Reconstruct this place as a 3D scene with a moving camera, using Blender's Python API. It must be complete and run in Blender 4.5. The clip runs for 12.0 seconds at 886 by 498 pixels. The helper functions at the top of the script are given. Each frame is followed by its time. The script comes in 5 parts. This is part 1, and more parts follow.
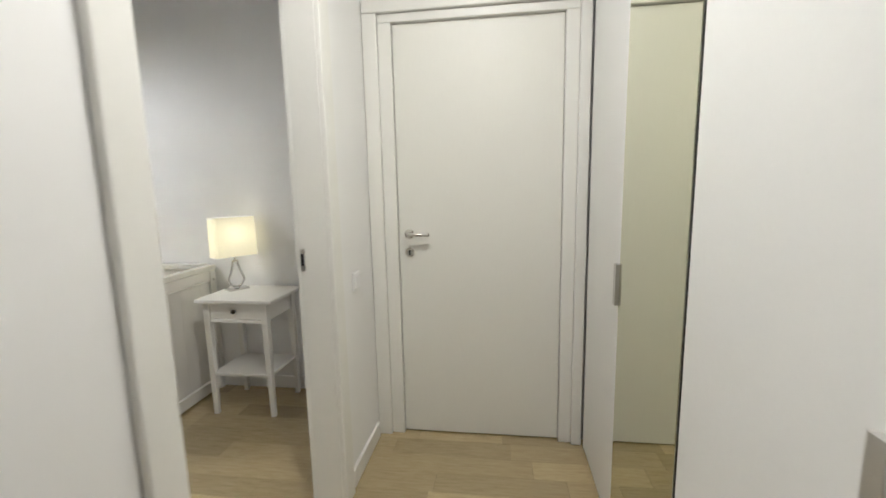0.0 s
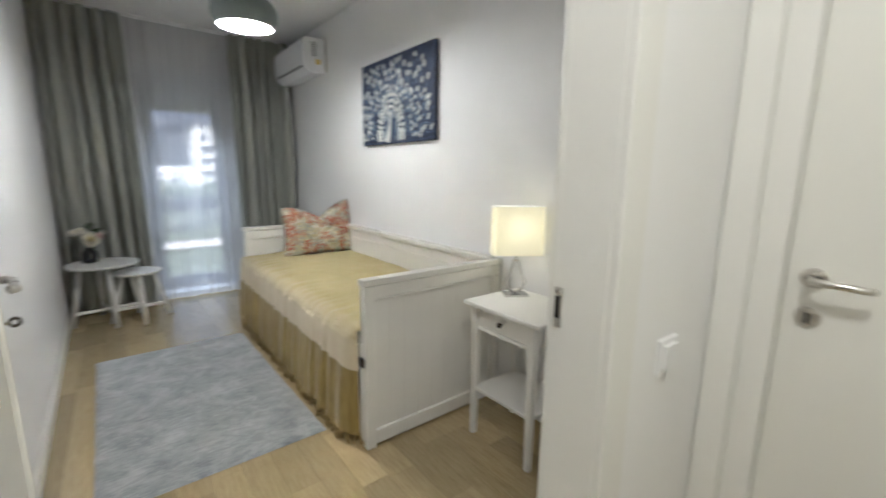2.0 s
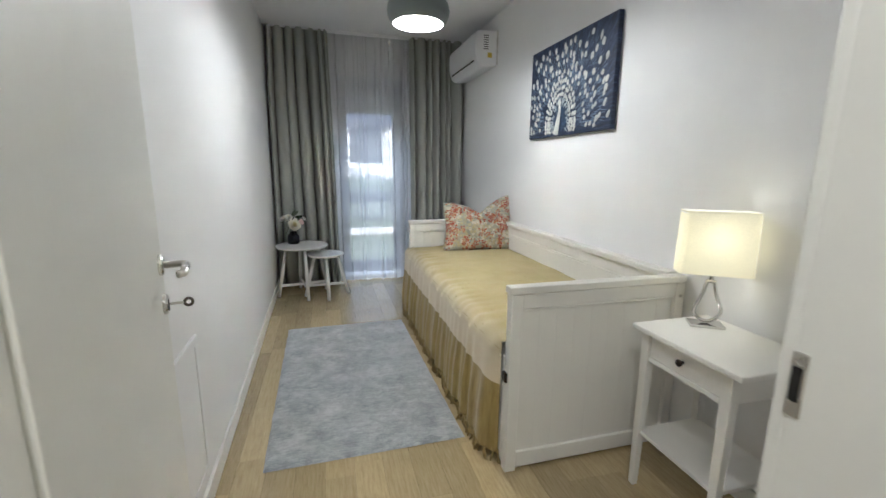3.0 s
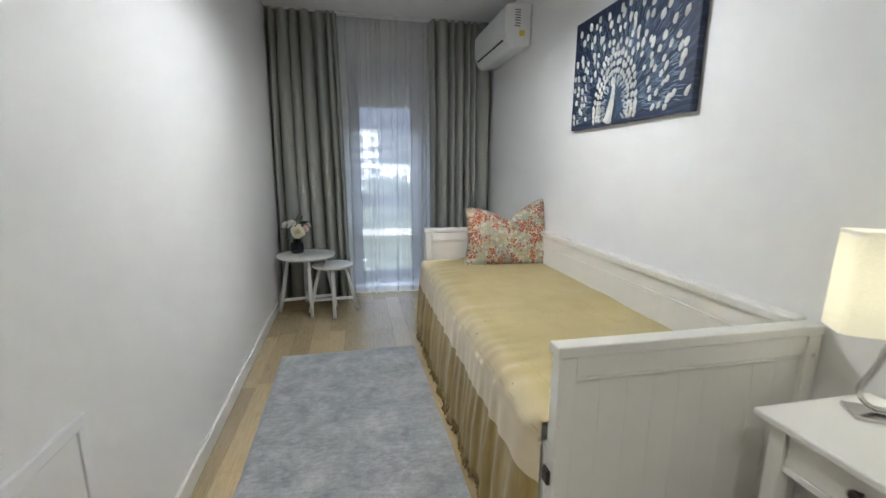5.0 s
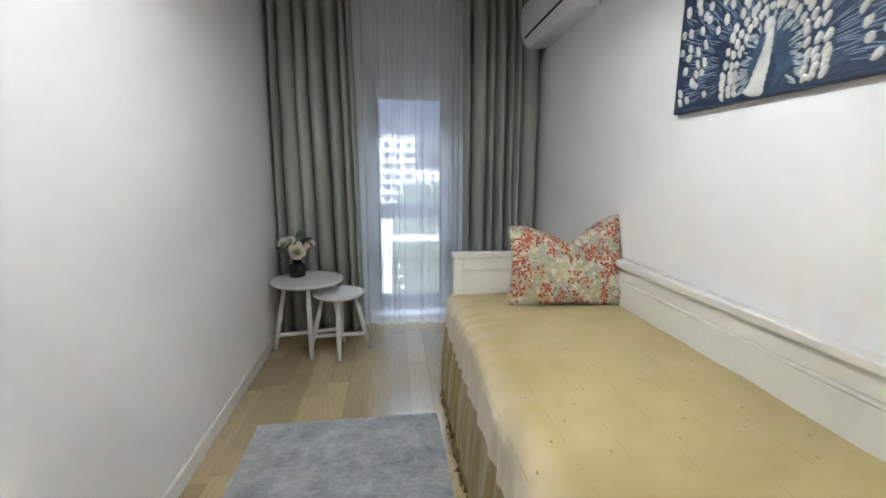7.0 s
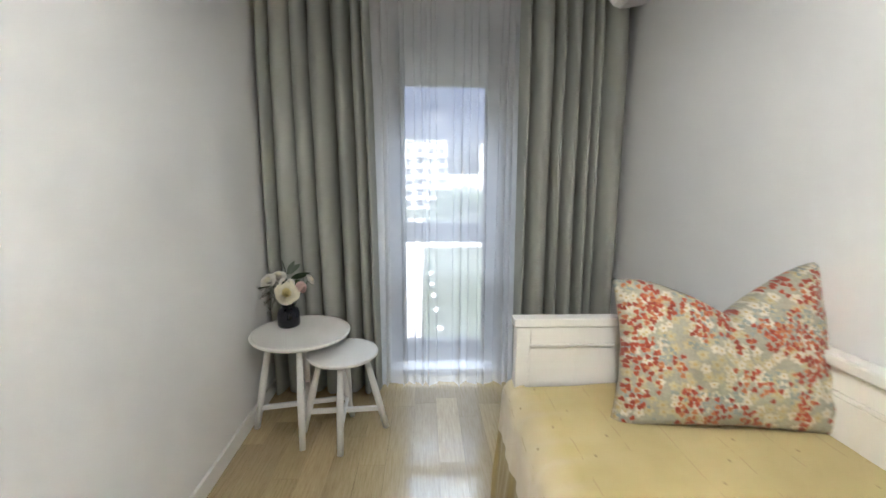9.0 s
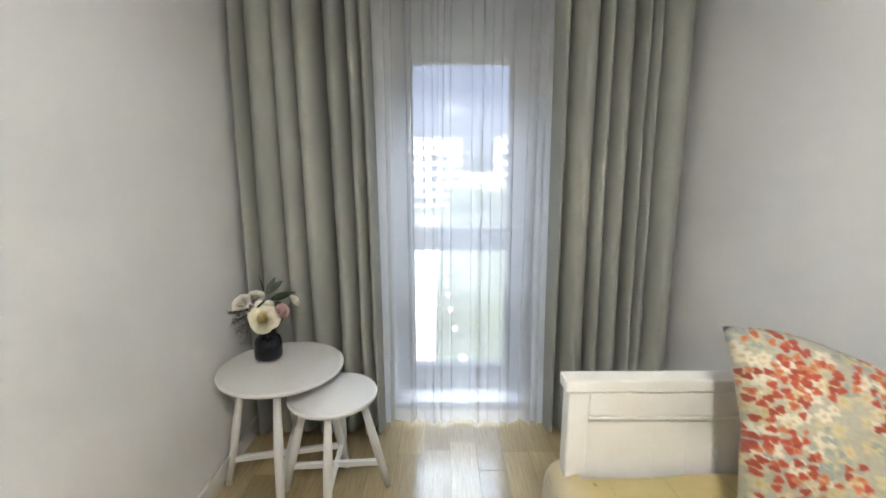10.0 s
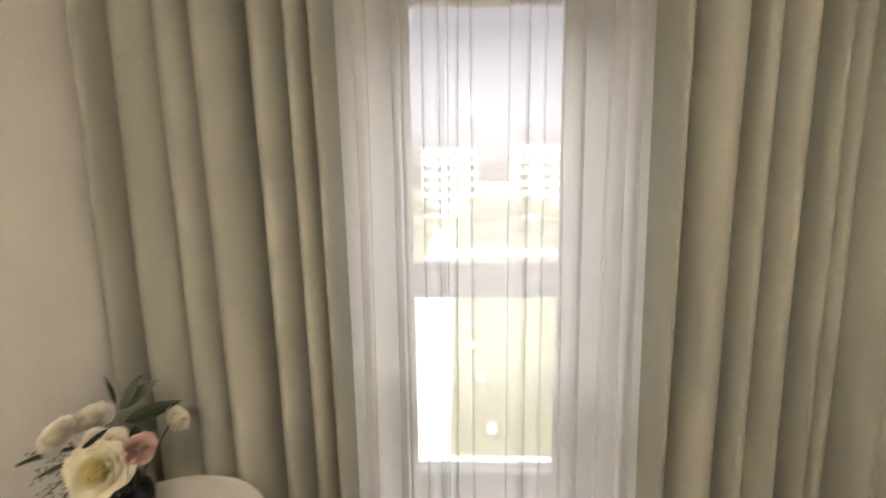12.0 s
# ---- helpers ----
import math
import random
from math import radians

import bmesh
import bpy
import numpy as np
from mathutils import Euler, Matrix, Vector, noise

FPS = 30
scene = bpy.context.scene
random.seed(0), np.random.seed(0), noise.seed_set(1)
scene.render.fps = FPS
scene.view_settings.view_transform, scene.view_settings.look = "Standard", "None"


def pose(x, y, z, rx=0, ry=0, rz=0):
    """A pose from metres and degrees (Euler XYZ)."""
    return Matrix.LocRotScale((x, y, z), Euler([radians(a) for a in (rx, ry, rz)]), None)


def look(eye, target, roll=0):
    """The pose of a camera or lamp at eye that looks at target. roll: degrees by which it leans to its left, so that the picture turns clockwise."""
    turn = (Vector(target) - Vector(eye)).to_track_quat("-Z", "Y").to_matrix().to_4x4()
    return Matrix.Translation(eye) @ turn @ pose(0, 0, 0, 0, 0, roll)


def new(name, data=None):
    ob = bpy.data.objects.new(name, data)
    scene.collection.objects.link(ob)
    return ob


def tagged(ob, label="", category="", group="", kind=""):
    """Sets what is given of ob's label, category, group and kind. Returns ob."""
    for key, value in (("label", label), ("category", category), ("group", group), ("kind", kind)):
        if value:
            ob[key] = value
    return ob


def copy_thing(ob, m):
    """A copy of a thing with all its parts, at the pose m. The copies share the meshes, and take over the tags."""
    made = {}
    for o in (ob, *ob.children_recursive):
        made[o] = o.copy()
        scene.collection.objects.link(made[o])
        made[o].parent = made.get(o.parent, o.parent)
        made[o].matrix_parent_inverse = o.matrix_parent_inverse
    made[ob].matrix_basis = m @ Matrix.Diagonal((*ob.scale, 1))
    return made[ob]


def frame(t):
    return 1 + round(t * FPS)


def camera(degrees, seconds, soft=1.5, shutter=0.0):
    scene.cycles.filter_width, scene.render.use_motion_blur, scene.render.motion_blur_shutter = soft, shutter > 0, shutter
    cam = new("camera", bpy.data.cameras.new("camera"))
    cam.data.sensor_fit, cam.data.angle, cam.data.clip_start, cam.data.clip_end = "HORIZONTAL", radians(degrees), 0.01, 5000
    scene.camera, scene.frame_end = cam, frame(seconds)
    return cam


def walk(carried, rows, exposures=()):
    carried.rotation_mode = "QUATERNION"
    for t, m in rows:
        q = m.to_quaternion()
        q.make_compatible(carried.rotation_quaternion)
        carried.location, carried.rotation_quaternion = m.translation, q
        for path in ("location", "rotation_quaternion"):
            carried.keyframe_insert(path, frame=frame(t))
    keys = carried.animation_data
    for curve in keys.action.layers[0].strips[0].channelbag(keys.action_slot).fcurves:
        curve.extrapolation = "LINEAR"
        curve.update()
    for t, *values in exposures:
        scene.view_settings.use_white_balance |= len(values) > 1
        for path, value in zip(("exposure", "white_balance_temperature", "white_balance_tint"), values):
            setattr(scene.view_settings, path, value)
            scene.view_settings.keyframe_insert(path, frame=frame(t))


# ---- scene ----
cam = camera(93.7, 12.0, shutter=0.5)
PATH = [
    (0, (0.018, 0.033, 1.247), (-0.252, 1.994, 0.96), -1.2),
    (0.5, (0.033, 0.25, 1.253), (-0.203, 2.214, 0.959), -0.3),
    (1, (-0.01, 0.455, 1.244), (-0.509, 2.362, 0.898), 0.0),
    (1.5, (-0.131, 0.65, 1.258), (-1.185, 2.312, 0.909), 0.2),
    (2, (-0.218, 0.783, 1.255), (-1.765, 2.0, 0.899), 0.7),
    (2.5, (-0.277, 0.887, 1.256), (-2.091, 1.642, 0.884), 1.0),
    (3, (-0.365, 0.913, 1.252), (-2.257, 1.436, 0.868), 0.6),
    (5, (-0.882, 1.096, 1.238), (-2.805, 1.493, 0.857), 0.4),
    (5.5, (-1.06, 1.13, 1.241), (-2.992, 1.483, 0.865), 0.4),
    (6, (-1.229, 1.162, 1.236), (-3.169, 1.472, 0.861), 0.5),
    (6.5, (-1.463, 1.217, 1.230), (-3.407, 1.495, 0.854), 0.5),
    (7, (-1.66, 1.255, 1.229), (-3.614, 1.488, 0.872), 0.3),
    (9, (-2.549, 1.278, 1.262), (-4.52, 1.36, 0.927), 0.3),
    (9.5, (-2.775, 1.273, 1.262), (-4.745, 1.311, 0.923), -0.2),
    (10, (-2.992, 1.29, 1.254), (-4.962, 1.302, 0.909), 0.0),
    (10.5, (-3.181, 1.294, 1.265), (-5.15, 1.289, 0.918), 0.2),
    (11, (-3.403, 1.28, 1.258), (-5.376, 1.249, 0.933), 0.0),
    (11.5, (-3.604, 1.258, 1.248), (-5.581, 1.217, 0.947), -0.3),
    (12, (-3.846, 1.297, 1.24), (-5.822, 1.232, 0.944), -0.7),
]
walk(cam, [(t, look(eye, target, roll)) for t, eye, target, roll in PATH],
     [(0, 3.5, 5600, 11), (1, 3.55, 5600, 11), (2.4, 3.5, 5450, 10), (3, 3.52, 5400, 10), (5.5, 3.42, 5430, 10), (7, 3.45, 5500, 10), (9, 3.88, 5750, 10), (10.5, 4.12, 6050, 11), (12, 4.16, 7650, 15)])

# ---- light and exposure ----
world = bpy.data.worlds.new("sky")
scene.world = world
world.use_nodes = True
wn = world.node_tree.nodes
sky = wn.new("ShaderNodeTexSky")
sky.sky_type = "NISHITA"
sky.sun_disc = False
sky.sun_elevation, sky.sun_rotation = radians(49), radians(122)
sky.altitude = 100
sky.dust_density = 10.0
sky.air_density = 0.15
sky.ozone_density = 0.4
wn["Background"].inputs["Strength"].default_value = 0.085
world.node_tree.links.new(sky.outputs[0], wn["Background"].inputs["Color"])


def lamp(name, kind, energy, place, colour, **more):
    data = bpy.data.lights.new(name, kind)
    data.energy, data.color = energy, colour
    if "size" in more:
        data.shape = "DISK"
        data.size = more["size"]
    if "radius" in more:
        data.shadow_soft_size = more["radius"]
    ob = new(name, data)
    ob.matrix_world = place
    return ob


sun = lamp("sun", "SUN", 0.3, look((0, 0, 0), (-0.55, 0.35, -0.76)), (1.0, 0.96, 0.90))
sun.data.angle = radians(10)
lamp("pendant_bulb_light", "POINT", 2.9, pose(-2.75, 1.42, 2.017), (1.0, 0.91, 0.79), radius=0.03)
# added area lamp, unseen outdoors, brightens the sheer in place of sky light
sky_fill = lamp("sky_fill_light", "AREA", 75.0, look((-9.5, 1.40, 5.6), (-5.05, 1.40, 1.0)), (0.86, 0.93, 1.0), size=1.0)
sky_fill.data.shape, sky_fill.data.size, sky_fill.data.size_y = "RECTANGLE", 4.5, 3.0
lamp("bedside_bulb_light", "POINT", 0.08, pose(-1.53, 2.262, 1.00), (1.0, 0.90, 0.70), radius=0.065)
lamp("hall_ceiling_light", "AREA", 1.65, look((-0.10, 0.78, 2.50), (-0.10, 0.78, 0)), (1.0, 0.90, 0.74), size=0.30)


# ---- materials ----
def tree(name):
    m = bpy.data.materials.new(name)
    m.use_nodes = True
    nt = m.node_tree
    b = nt.nodes["Principled BSDF"]
    return m, nt, b


def node(nt, kind, **settings):
    n = nt.nodes.new(kind)
    for key, value in settings.items():
        n.inputs[key].default_value = value
    return n


def noise_of(nt, coord, scale, detail=4.0, rough=0.55, stretch=None):
    if stretch:
        mp = node(nt, "ShaderNodeMapping")
        mp.inputs["Scale"].default_value = stretch
        nt.links.new(coord, mp.inputs["Vector"])
        coord = mp.outputs[0]
    n = node(nt, "ShaderNodeTexNoise", Scale=scale, Detail=detail, Roughness=rough)
    nt.links.new(coord, n.inputs["Vector"])
    return n.outputs["Fac"]


def ramp(nt, fac, stops):
    r = nt.nodes.new("ShaderNodeValToRGB")
    e = r.color_ramp.elements
    while len(e) < len(stops):
        e.new(0.5)
    for el, (p, c) in zip(e, stops):
        el.position, el.color = p, (*c, 1)
    nt.links.new(fac, r.inputs["Fac"])
    return r.outputs["Color"]


def maths(nt, op, a, b=None, c=None):
    n = nt.nodes.new("ShaderNodeMath")
    n.operation = op
    for i, v in enumerate((a, b, c)):
        if v is None:
            continue
        if isinstance(v, (int, float)):
            n.inputs[i].default_value = v
        else:
            nt.links.new(v, n.inputs[i])
    return n.outputs[0]


def mixed(nt, fac, a, b, mode="MIX"):
    n = nt.nodes.new("ShaderNodeMix")
    n.data_type, n.blend_type = "RGBA", mode
    for i, v in ((0, fac), (6, a), (7, b)):
        if isinstance(v, (int, float)):
            n.inputs[i].default_value = v
        elif isinstance(v, tuple):
            n.inputs[i].default_value = (*v, 1)
        else:
            nt.links.new(v, n.inputs[i])
    return n.outputs[2]


def bumped(nt, b, height, strength, distance=0.002):
    n = node(nt, "ShaderNodeBump", Strength=strength, Distance=distance)
    nt.links.new(height, n.inputs["Height"])
    nt.links.new(n.outputs[0], b.inputs["Normal"])


def mat(name, col, rough=0.5, metal=0.0, var=0.08, scale=3.0, bump=0.15, grain=90.0, stretch=None, sheen=0.0):
    """A plain surface with blotches at one scale and fine grain at another."""
    m, nt, b = tree(name)
    co = nt.nodes.new("ShaderNodeTexCoord").outputs["Object"]
    big, fine = noise_of(nt, co, scale, stretch=stretch), noise_of(nt, co, grain, 3.0, stretch=stretch)
    f = maths(nt, "ADD", maths(nt, "MULTIPLY", big, 0.7), maths(nt, "MULTIPLY", fine, 0.3))
    lo = tuple(max(0.0, c * (1 - var)) for c in col)
    hi = tuple(min(1.0, c * (1 + var)) for c in col)
    nt.links.new(ramp(nt, f, [(0.3, lo), (0.7, hi)]), b.inputs["Base Color"])
    b.inputs["Metallic"].default_value = metal
    r = maths(nt, "ADD", maths(nt, "MULTIPLY", big, 0.16), rough - 0.08)
    nt.links.new(r, b.inputs["Roughness"])
    if sheen:
        b.inputs["Sheen Weight"].default_value = sheen
    if bump:
        bumped(nt, b, fine, bump, 0.0015)
    return m


def oak(name, islands):
    m, nt, b = tree(name)
    co = nt.nodes.new("ShaderNodeTexCoord").outputs["Object"]
    if islands:
        rnd = nt.nodes.new("ShaderNodeNewGeometry").outputs["Random Per Island"]
    else:
        rnd = nt.nodes.new("ShaderNodeObjectInfo").outputs["Random"]
    shift = nt.nodes.new("ShaderNodeVectorMath")
    shift.operation = "ADD"
    comb = nt.nodes.new("ShaderNodeCombineXYZ")
    nt.links.new(maths(nt, "MULTIPLY", rnd, 37.0), comb.inputs[0])
    nt.links.new(maths(nt, "MULTIPLY", rnd, 91.0), comb.inputs[1])
    nt.links.new(co, shift.inputs[0])
    nt.links.new(comb.outputs[0], shift.inputs[1])
    p = shift.outputs[0]
    grain = noise_of(nt, p, 9.0, 6.0, 0.65, stretch=(1.0, 12.0, 1.0))
    fine = noise_of(nt, p, 60.0, 4.0, 0.6, stretch=(1.0, 9.0, 1.0))
    f = maths(nt, "ADD", maths(nt, "MULTIPLY", grain, 0.65), maths(nt, "MULTIPLY", fine, 0.35))
    wood = ramp(nt, f, [(0.28, (0.32, 0.235, 0.115)), (0.5, (0.46, 0.36, 0.19)), (0.72, (0.56, 0.455, 0.265))])
    tone = maths(nt, "ADD", maths(nt, "MULTIPLY", rnd, 0.36), 0.80)
    grey = nt.nodes.new("ShaderNodeCombineColor")
    for i in range(3):
        nt.links.new(tone, grey.inputs[i])
    nt.links.new(mixed(nt, 1.0, wood, grey.outputs[0], "MULTIPLY"), b.inputs["Base Color"])
    nt.links.new(maths(nt, "ADD", maths(nt, "MULTIPLY", fine, 0.12), 0.13), b.inputs["Roughness"])
    b.inputs["Coat Weight"].default_value = 0.8
    b.inputs["Coat Roughness"].default_value = 0.14
    bumped(nt, b, f, 0.10, 0.001)
    return m


def wall_paint(name, col):
    m, nt, b = tree(name)
    co = nt.nodes.new("ShaderNodeNewGeometry").outputs["Position"]
    big = noise_of(nt, co, 1.6, 5.0)
    fine = noise_of(nt, co, 260.0, 2.0)
    lo = tuple(c * 0.975 for c in col)
    nt.links.new(ramp(nt, big, [(0.35, lo), (0.65, col)]), b.inputs["Base Color"])
    b.inputs["Roughness"].default_value = 0.72
    bumped(nt, b, maths(nt, "ADD", fine, big), 0.10, 0.001)
    return m


M_WALL = wall_paint("white_wall_paint", (0.85, 0.845, 0.835))
M_CEIL = wall_paint("white_ceiling_paint", (0.87, 0.87, 0.87))
M_TRIM = mat("white_lacquered_trim", (0.80, 0.79, 0.75), 0.38, var=0.02, scale=2, bump=0.03)
M_DOOR = mat("white_laminate_door", (0.78, 0.77, 0.72), 0.42, var=0.025, scale=1.2, bump=0.06, grain=140, stretch=(1, 1, 0.12))
M_WARD = mat("white_wardrobe_board", (0.79, 0.785, 0.765), 0.40, var=0.02, scale=1.5, bump=0.03)
M_OAK = oak("oak_plank", False)
M_OAKF = oak("oak_plank_field", True)
M_SUB = mat("dark_joint", (0.30, 0.21, 0.11), 0.8)
M_BEDW = mat("white_painted_wood", (0.80, 0.785, 0.74), 0.36, var=0.03, scale=4, bump=0.10, grain=160, stretch=(1, 1, 0.2))
M_STEEL = mat("brushed_steel", (0.62, 0.60, 0.56), 0.28, 1.0, var=0.05, scale=30, bump=0.03)
M_PULL = mat("grey_metal_pull", (0.60, 0.59, 0.57), 0.5, 1.0, var=0.05)
M_CHROME = mat("polished_chrome", (0.60, 0.59, 0.57), 0.12, 1.0, var=0.02, bump=0.0)
M_BLACK = mat("dark_slot", (0.012, 0.012, 0.012), 0.5)
M_KNOB = mat("bronze_knob", (0.035, 0.025, 0.02), 0.35, 0.6)
M_KEY = mat("key_head", (0.10, 0.085, 0.06), 0.4, 0.7)
M_PLASTIC = mat("white_plastic", (0.83, 0.83, 0.83), 0.32, var=0.015, bump=0.02)
M_LINE = mat("black_edge_strip", (0.02, 0.02, 0.018), 0.4)
M_FRAME = mat("anthracite_frame", (0.075, 0.085, 0.10), 0.45, var=0.06)
M_SHUT = mat("grey_shutter", (0.50, 0.52, 0.55), 0.5, var=0.06)
M_SILL = mat("white_sill", (0.83, 0.83, 0.84), 0.35, var=0.02)
M_DOME = mat("grey_green_enamel", (0.20, 0.235, 0.23), 0.35, var=0.04, bump=0.02)
M_VASE = mat("black_glass_vase", (0.006, 0.006, 0.010), 0.08, var=0.0, bump=0.0)
M_LEAF = mat("dark_green_leaf", (0.028, 0.05, 0.02), 0.45, var=0.35, scale=30, bump=0.25)
M_LEAFG = mat("grey_green_leaf", (0.11, 0.135, 0.095), 0.55, var=0.25, scale=30, bump=0.25)
M_STEM = mat("brown_sprig", (0.05, 0.045, 0.025), 0.6, var=0.3, scale=40)
M_ROSEC = mat("cream_petal", (0.88, 0.84, 0.68), 0.6, var=0.06, scale=35, bump=0.15)
M_ROSEY = mat("yellow_petal", (0.86, 0.76, 0.40), 0.6, var=0.10, scale=35, bump=0.15)
M_ROSEW = mat("white_petal", (0.86, 0.84, 0.76), 0.6, var=0.05, scale=35, bump=0.15)
M_ROSEP = mat("pink_petal", (0.90, 0.68, 0.64), 0.6, var=0.10, scale=35, bump=0.15)
M_TAG = mat("dark_print", (0.10, 0.10, 0.10), 0.5)
M_TAGY = mat("yellow_sticker", (0.62, 0.45, 0.05), 0.5)
M_TABLE = mat("white_table_lacquer", (0.82, 0.81, 0.78), 0.42, var=0.02, bump=0.05)


def mirror_glass():
    m, nt, b = tree("green_tinted_mirror")
    b.inputs["Base Color"].default_value = (0.74, 0.745, 0.60, 1)
    b.inputs["Metallic"].default_value = 1.0
    b.inputs["Roughness"].default_value = 0.015
    return m


def window_glass():
    m = bpy.data.materials.new("window_glass")
    m.use_nodes = True
    nt = m.node_tree
    nt.nodes.clear()
    out = nt.nodes.new("ShaderNodeOutputMaterial")
    clear = node(nt, "ShaderNodeBsdfTransparent", Color=(0.86, 0.89, 0.90, 1))
    gloss = node(nt, "ShaderNodeBsdfGlossy", Roughness=0.12, Color=(0.3, 0.3, 0.3, 1))
    fres = node(nt, "ShaderNodeFresnel", IOR=1.45)
    mix = nt.nodes.new("ShaderNodeMixShader")
    nt.links.new(fres.outputs[0], mix.inputs[0])
    nt.links.new(clear.outputs[0], mix.inputs[1])
    nt.links.new(gloss.outputs[0], mix.inputs[2])
    nt.links.new(mix.outputs[0], out.inputs[0])
    return m


def cloth_through(name, col, clear, through_light, weave=900.0, stretch=(1, 1, 1), glow=0.0):
    """Cloth that lets light through: partly open weave, partly glowing from behind."""
    m = bpy.data.materials.new(name)
    m.use_nodes = True
    nt = m.node_tree
    nt.nodes.clear()
    out = nt.nodes.new("ShaderNodeOutputMaterial")
    co = nt.nodes.new("ShaderNodeTexCoord").outputs["Object"]
    v = noise_of(nt, co, weave, 2.0, stretch=stretch)
    lo = tuple(c * 0.88 for c in col)
    c = ramp(nt, v, [(0.3, lo), (0.7, col)])
    dif = nt.nodes.new("ShaderNodeBsdfDiffuse")
    tra = nt.nodes.new("ShaderNodeBsdfTranslucent")
    nt.links.new(c, dif.inputs["Color"])
    nt.links.new(c, tra.inputs["Color"])
    bp = node(nt, "ShaderNodeBump", Strength=0.25, Distance=0.001)
    nt.links.new(v, bp.inputs["Height"])
    nt.links.new(bp.outputs[0], dif.inputs["Normal"])
    mix = node(nt, "ShaderNodeMixShader", Fac=through_light)
    nt.links.new(dif.outputs[0], mix.inputs[1])
    nt.links.new(tra.outputs[0], mix.inputs[2])
    last = mix.outputs[0]
    if glow:
        em = node(nt, "ShaderNodeEmission", Strength=glow)
        nt.links.new(c, em.inputs["Color"])
        add = nt.nodes.new("ShaderNodeAddShader")
        nt.links.new(last, add.inputs[0])
        nt.links.new(em.outputs[0], add.inputs[1])
        last = add.outputs[0]
    if clear:
        op = nt.nodes.new("ShaderNodeBsdfTransparent")
        mix2 = node(nt, "ShaderNodeMixShader", Fac=clear)
        nt.links.new(last, mix2.inputs[1])
        nt.links.new(op.outputs[0], mix2.inputs[2])
        last = mix2.outputs[0]
    nt.links.new(last, out.inputs[0])
    return m


def glowing(name, col, strength):
    m, nt, b = tree(name)
    b.inputs["Base Color"].default_value = (*col, 1)
    b.inputs["Emission Color"].default_value = (*col, 1)
    b.inputs["Emission Strength"].default_value = strength
    return m


def rug_pile():
    m, nt, b = tree("grey_blue_rug_pile")
    co = nt.nodes.new("ShaderNodeTexCoord").outputs["Object"]
    big = noise_of(nt, co, 6.0, 8.0, 0.78)
    streak = noise_of(nt, co, 120.0, 5.0, 0.75, stretch=(1.0, 0.22, 1.0))
    fine = noise_of(nt, co, 420.0, 2.0)
    f = maths(nt, "ADD", maths(nt, "ADD", maths(nt, "MULTIPLY", big, 0.55), maths(nt, "MULTIPLY", streak, 0.32)), maths(nt, "MULTIPLY", fine, 0.15))
    nt.links.new(ramp(nt, f, [(0.38, (0.14, 0.152, 0.163)), (0.5, (0.31, 0.325, 0.33)), (0.62, (0.54, 0.55, 0.545))]), b.inputs["Base Color"])
    b.inputs["Roughness"].default_value = 0.85
    b.inputs["Sheen Weight"].default_value = 0.4
    bumped(nt, b, maths(nt, "ADD", fine, streak), 0.5, 0.004)
    return m


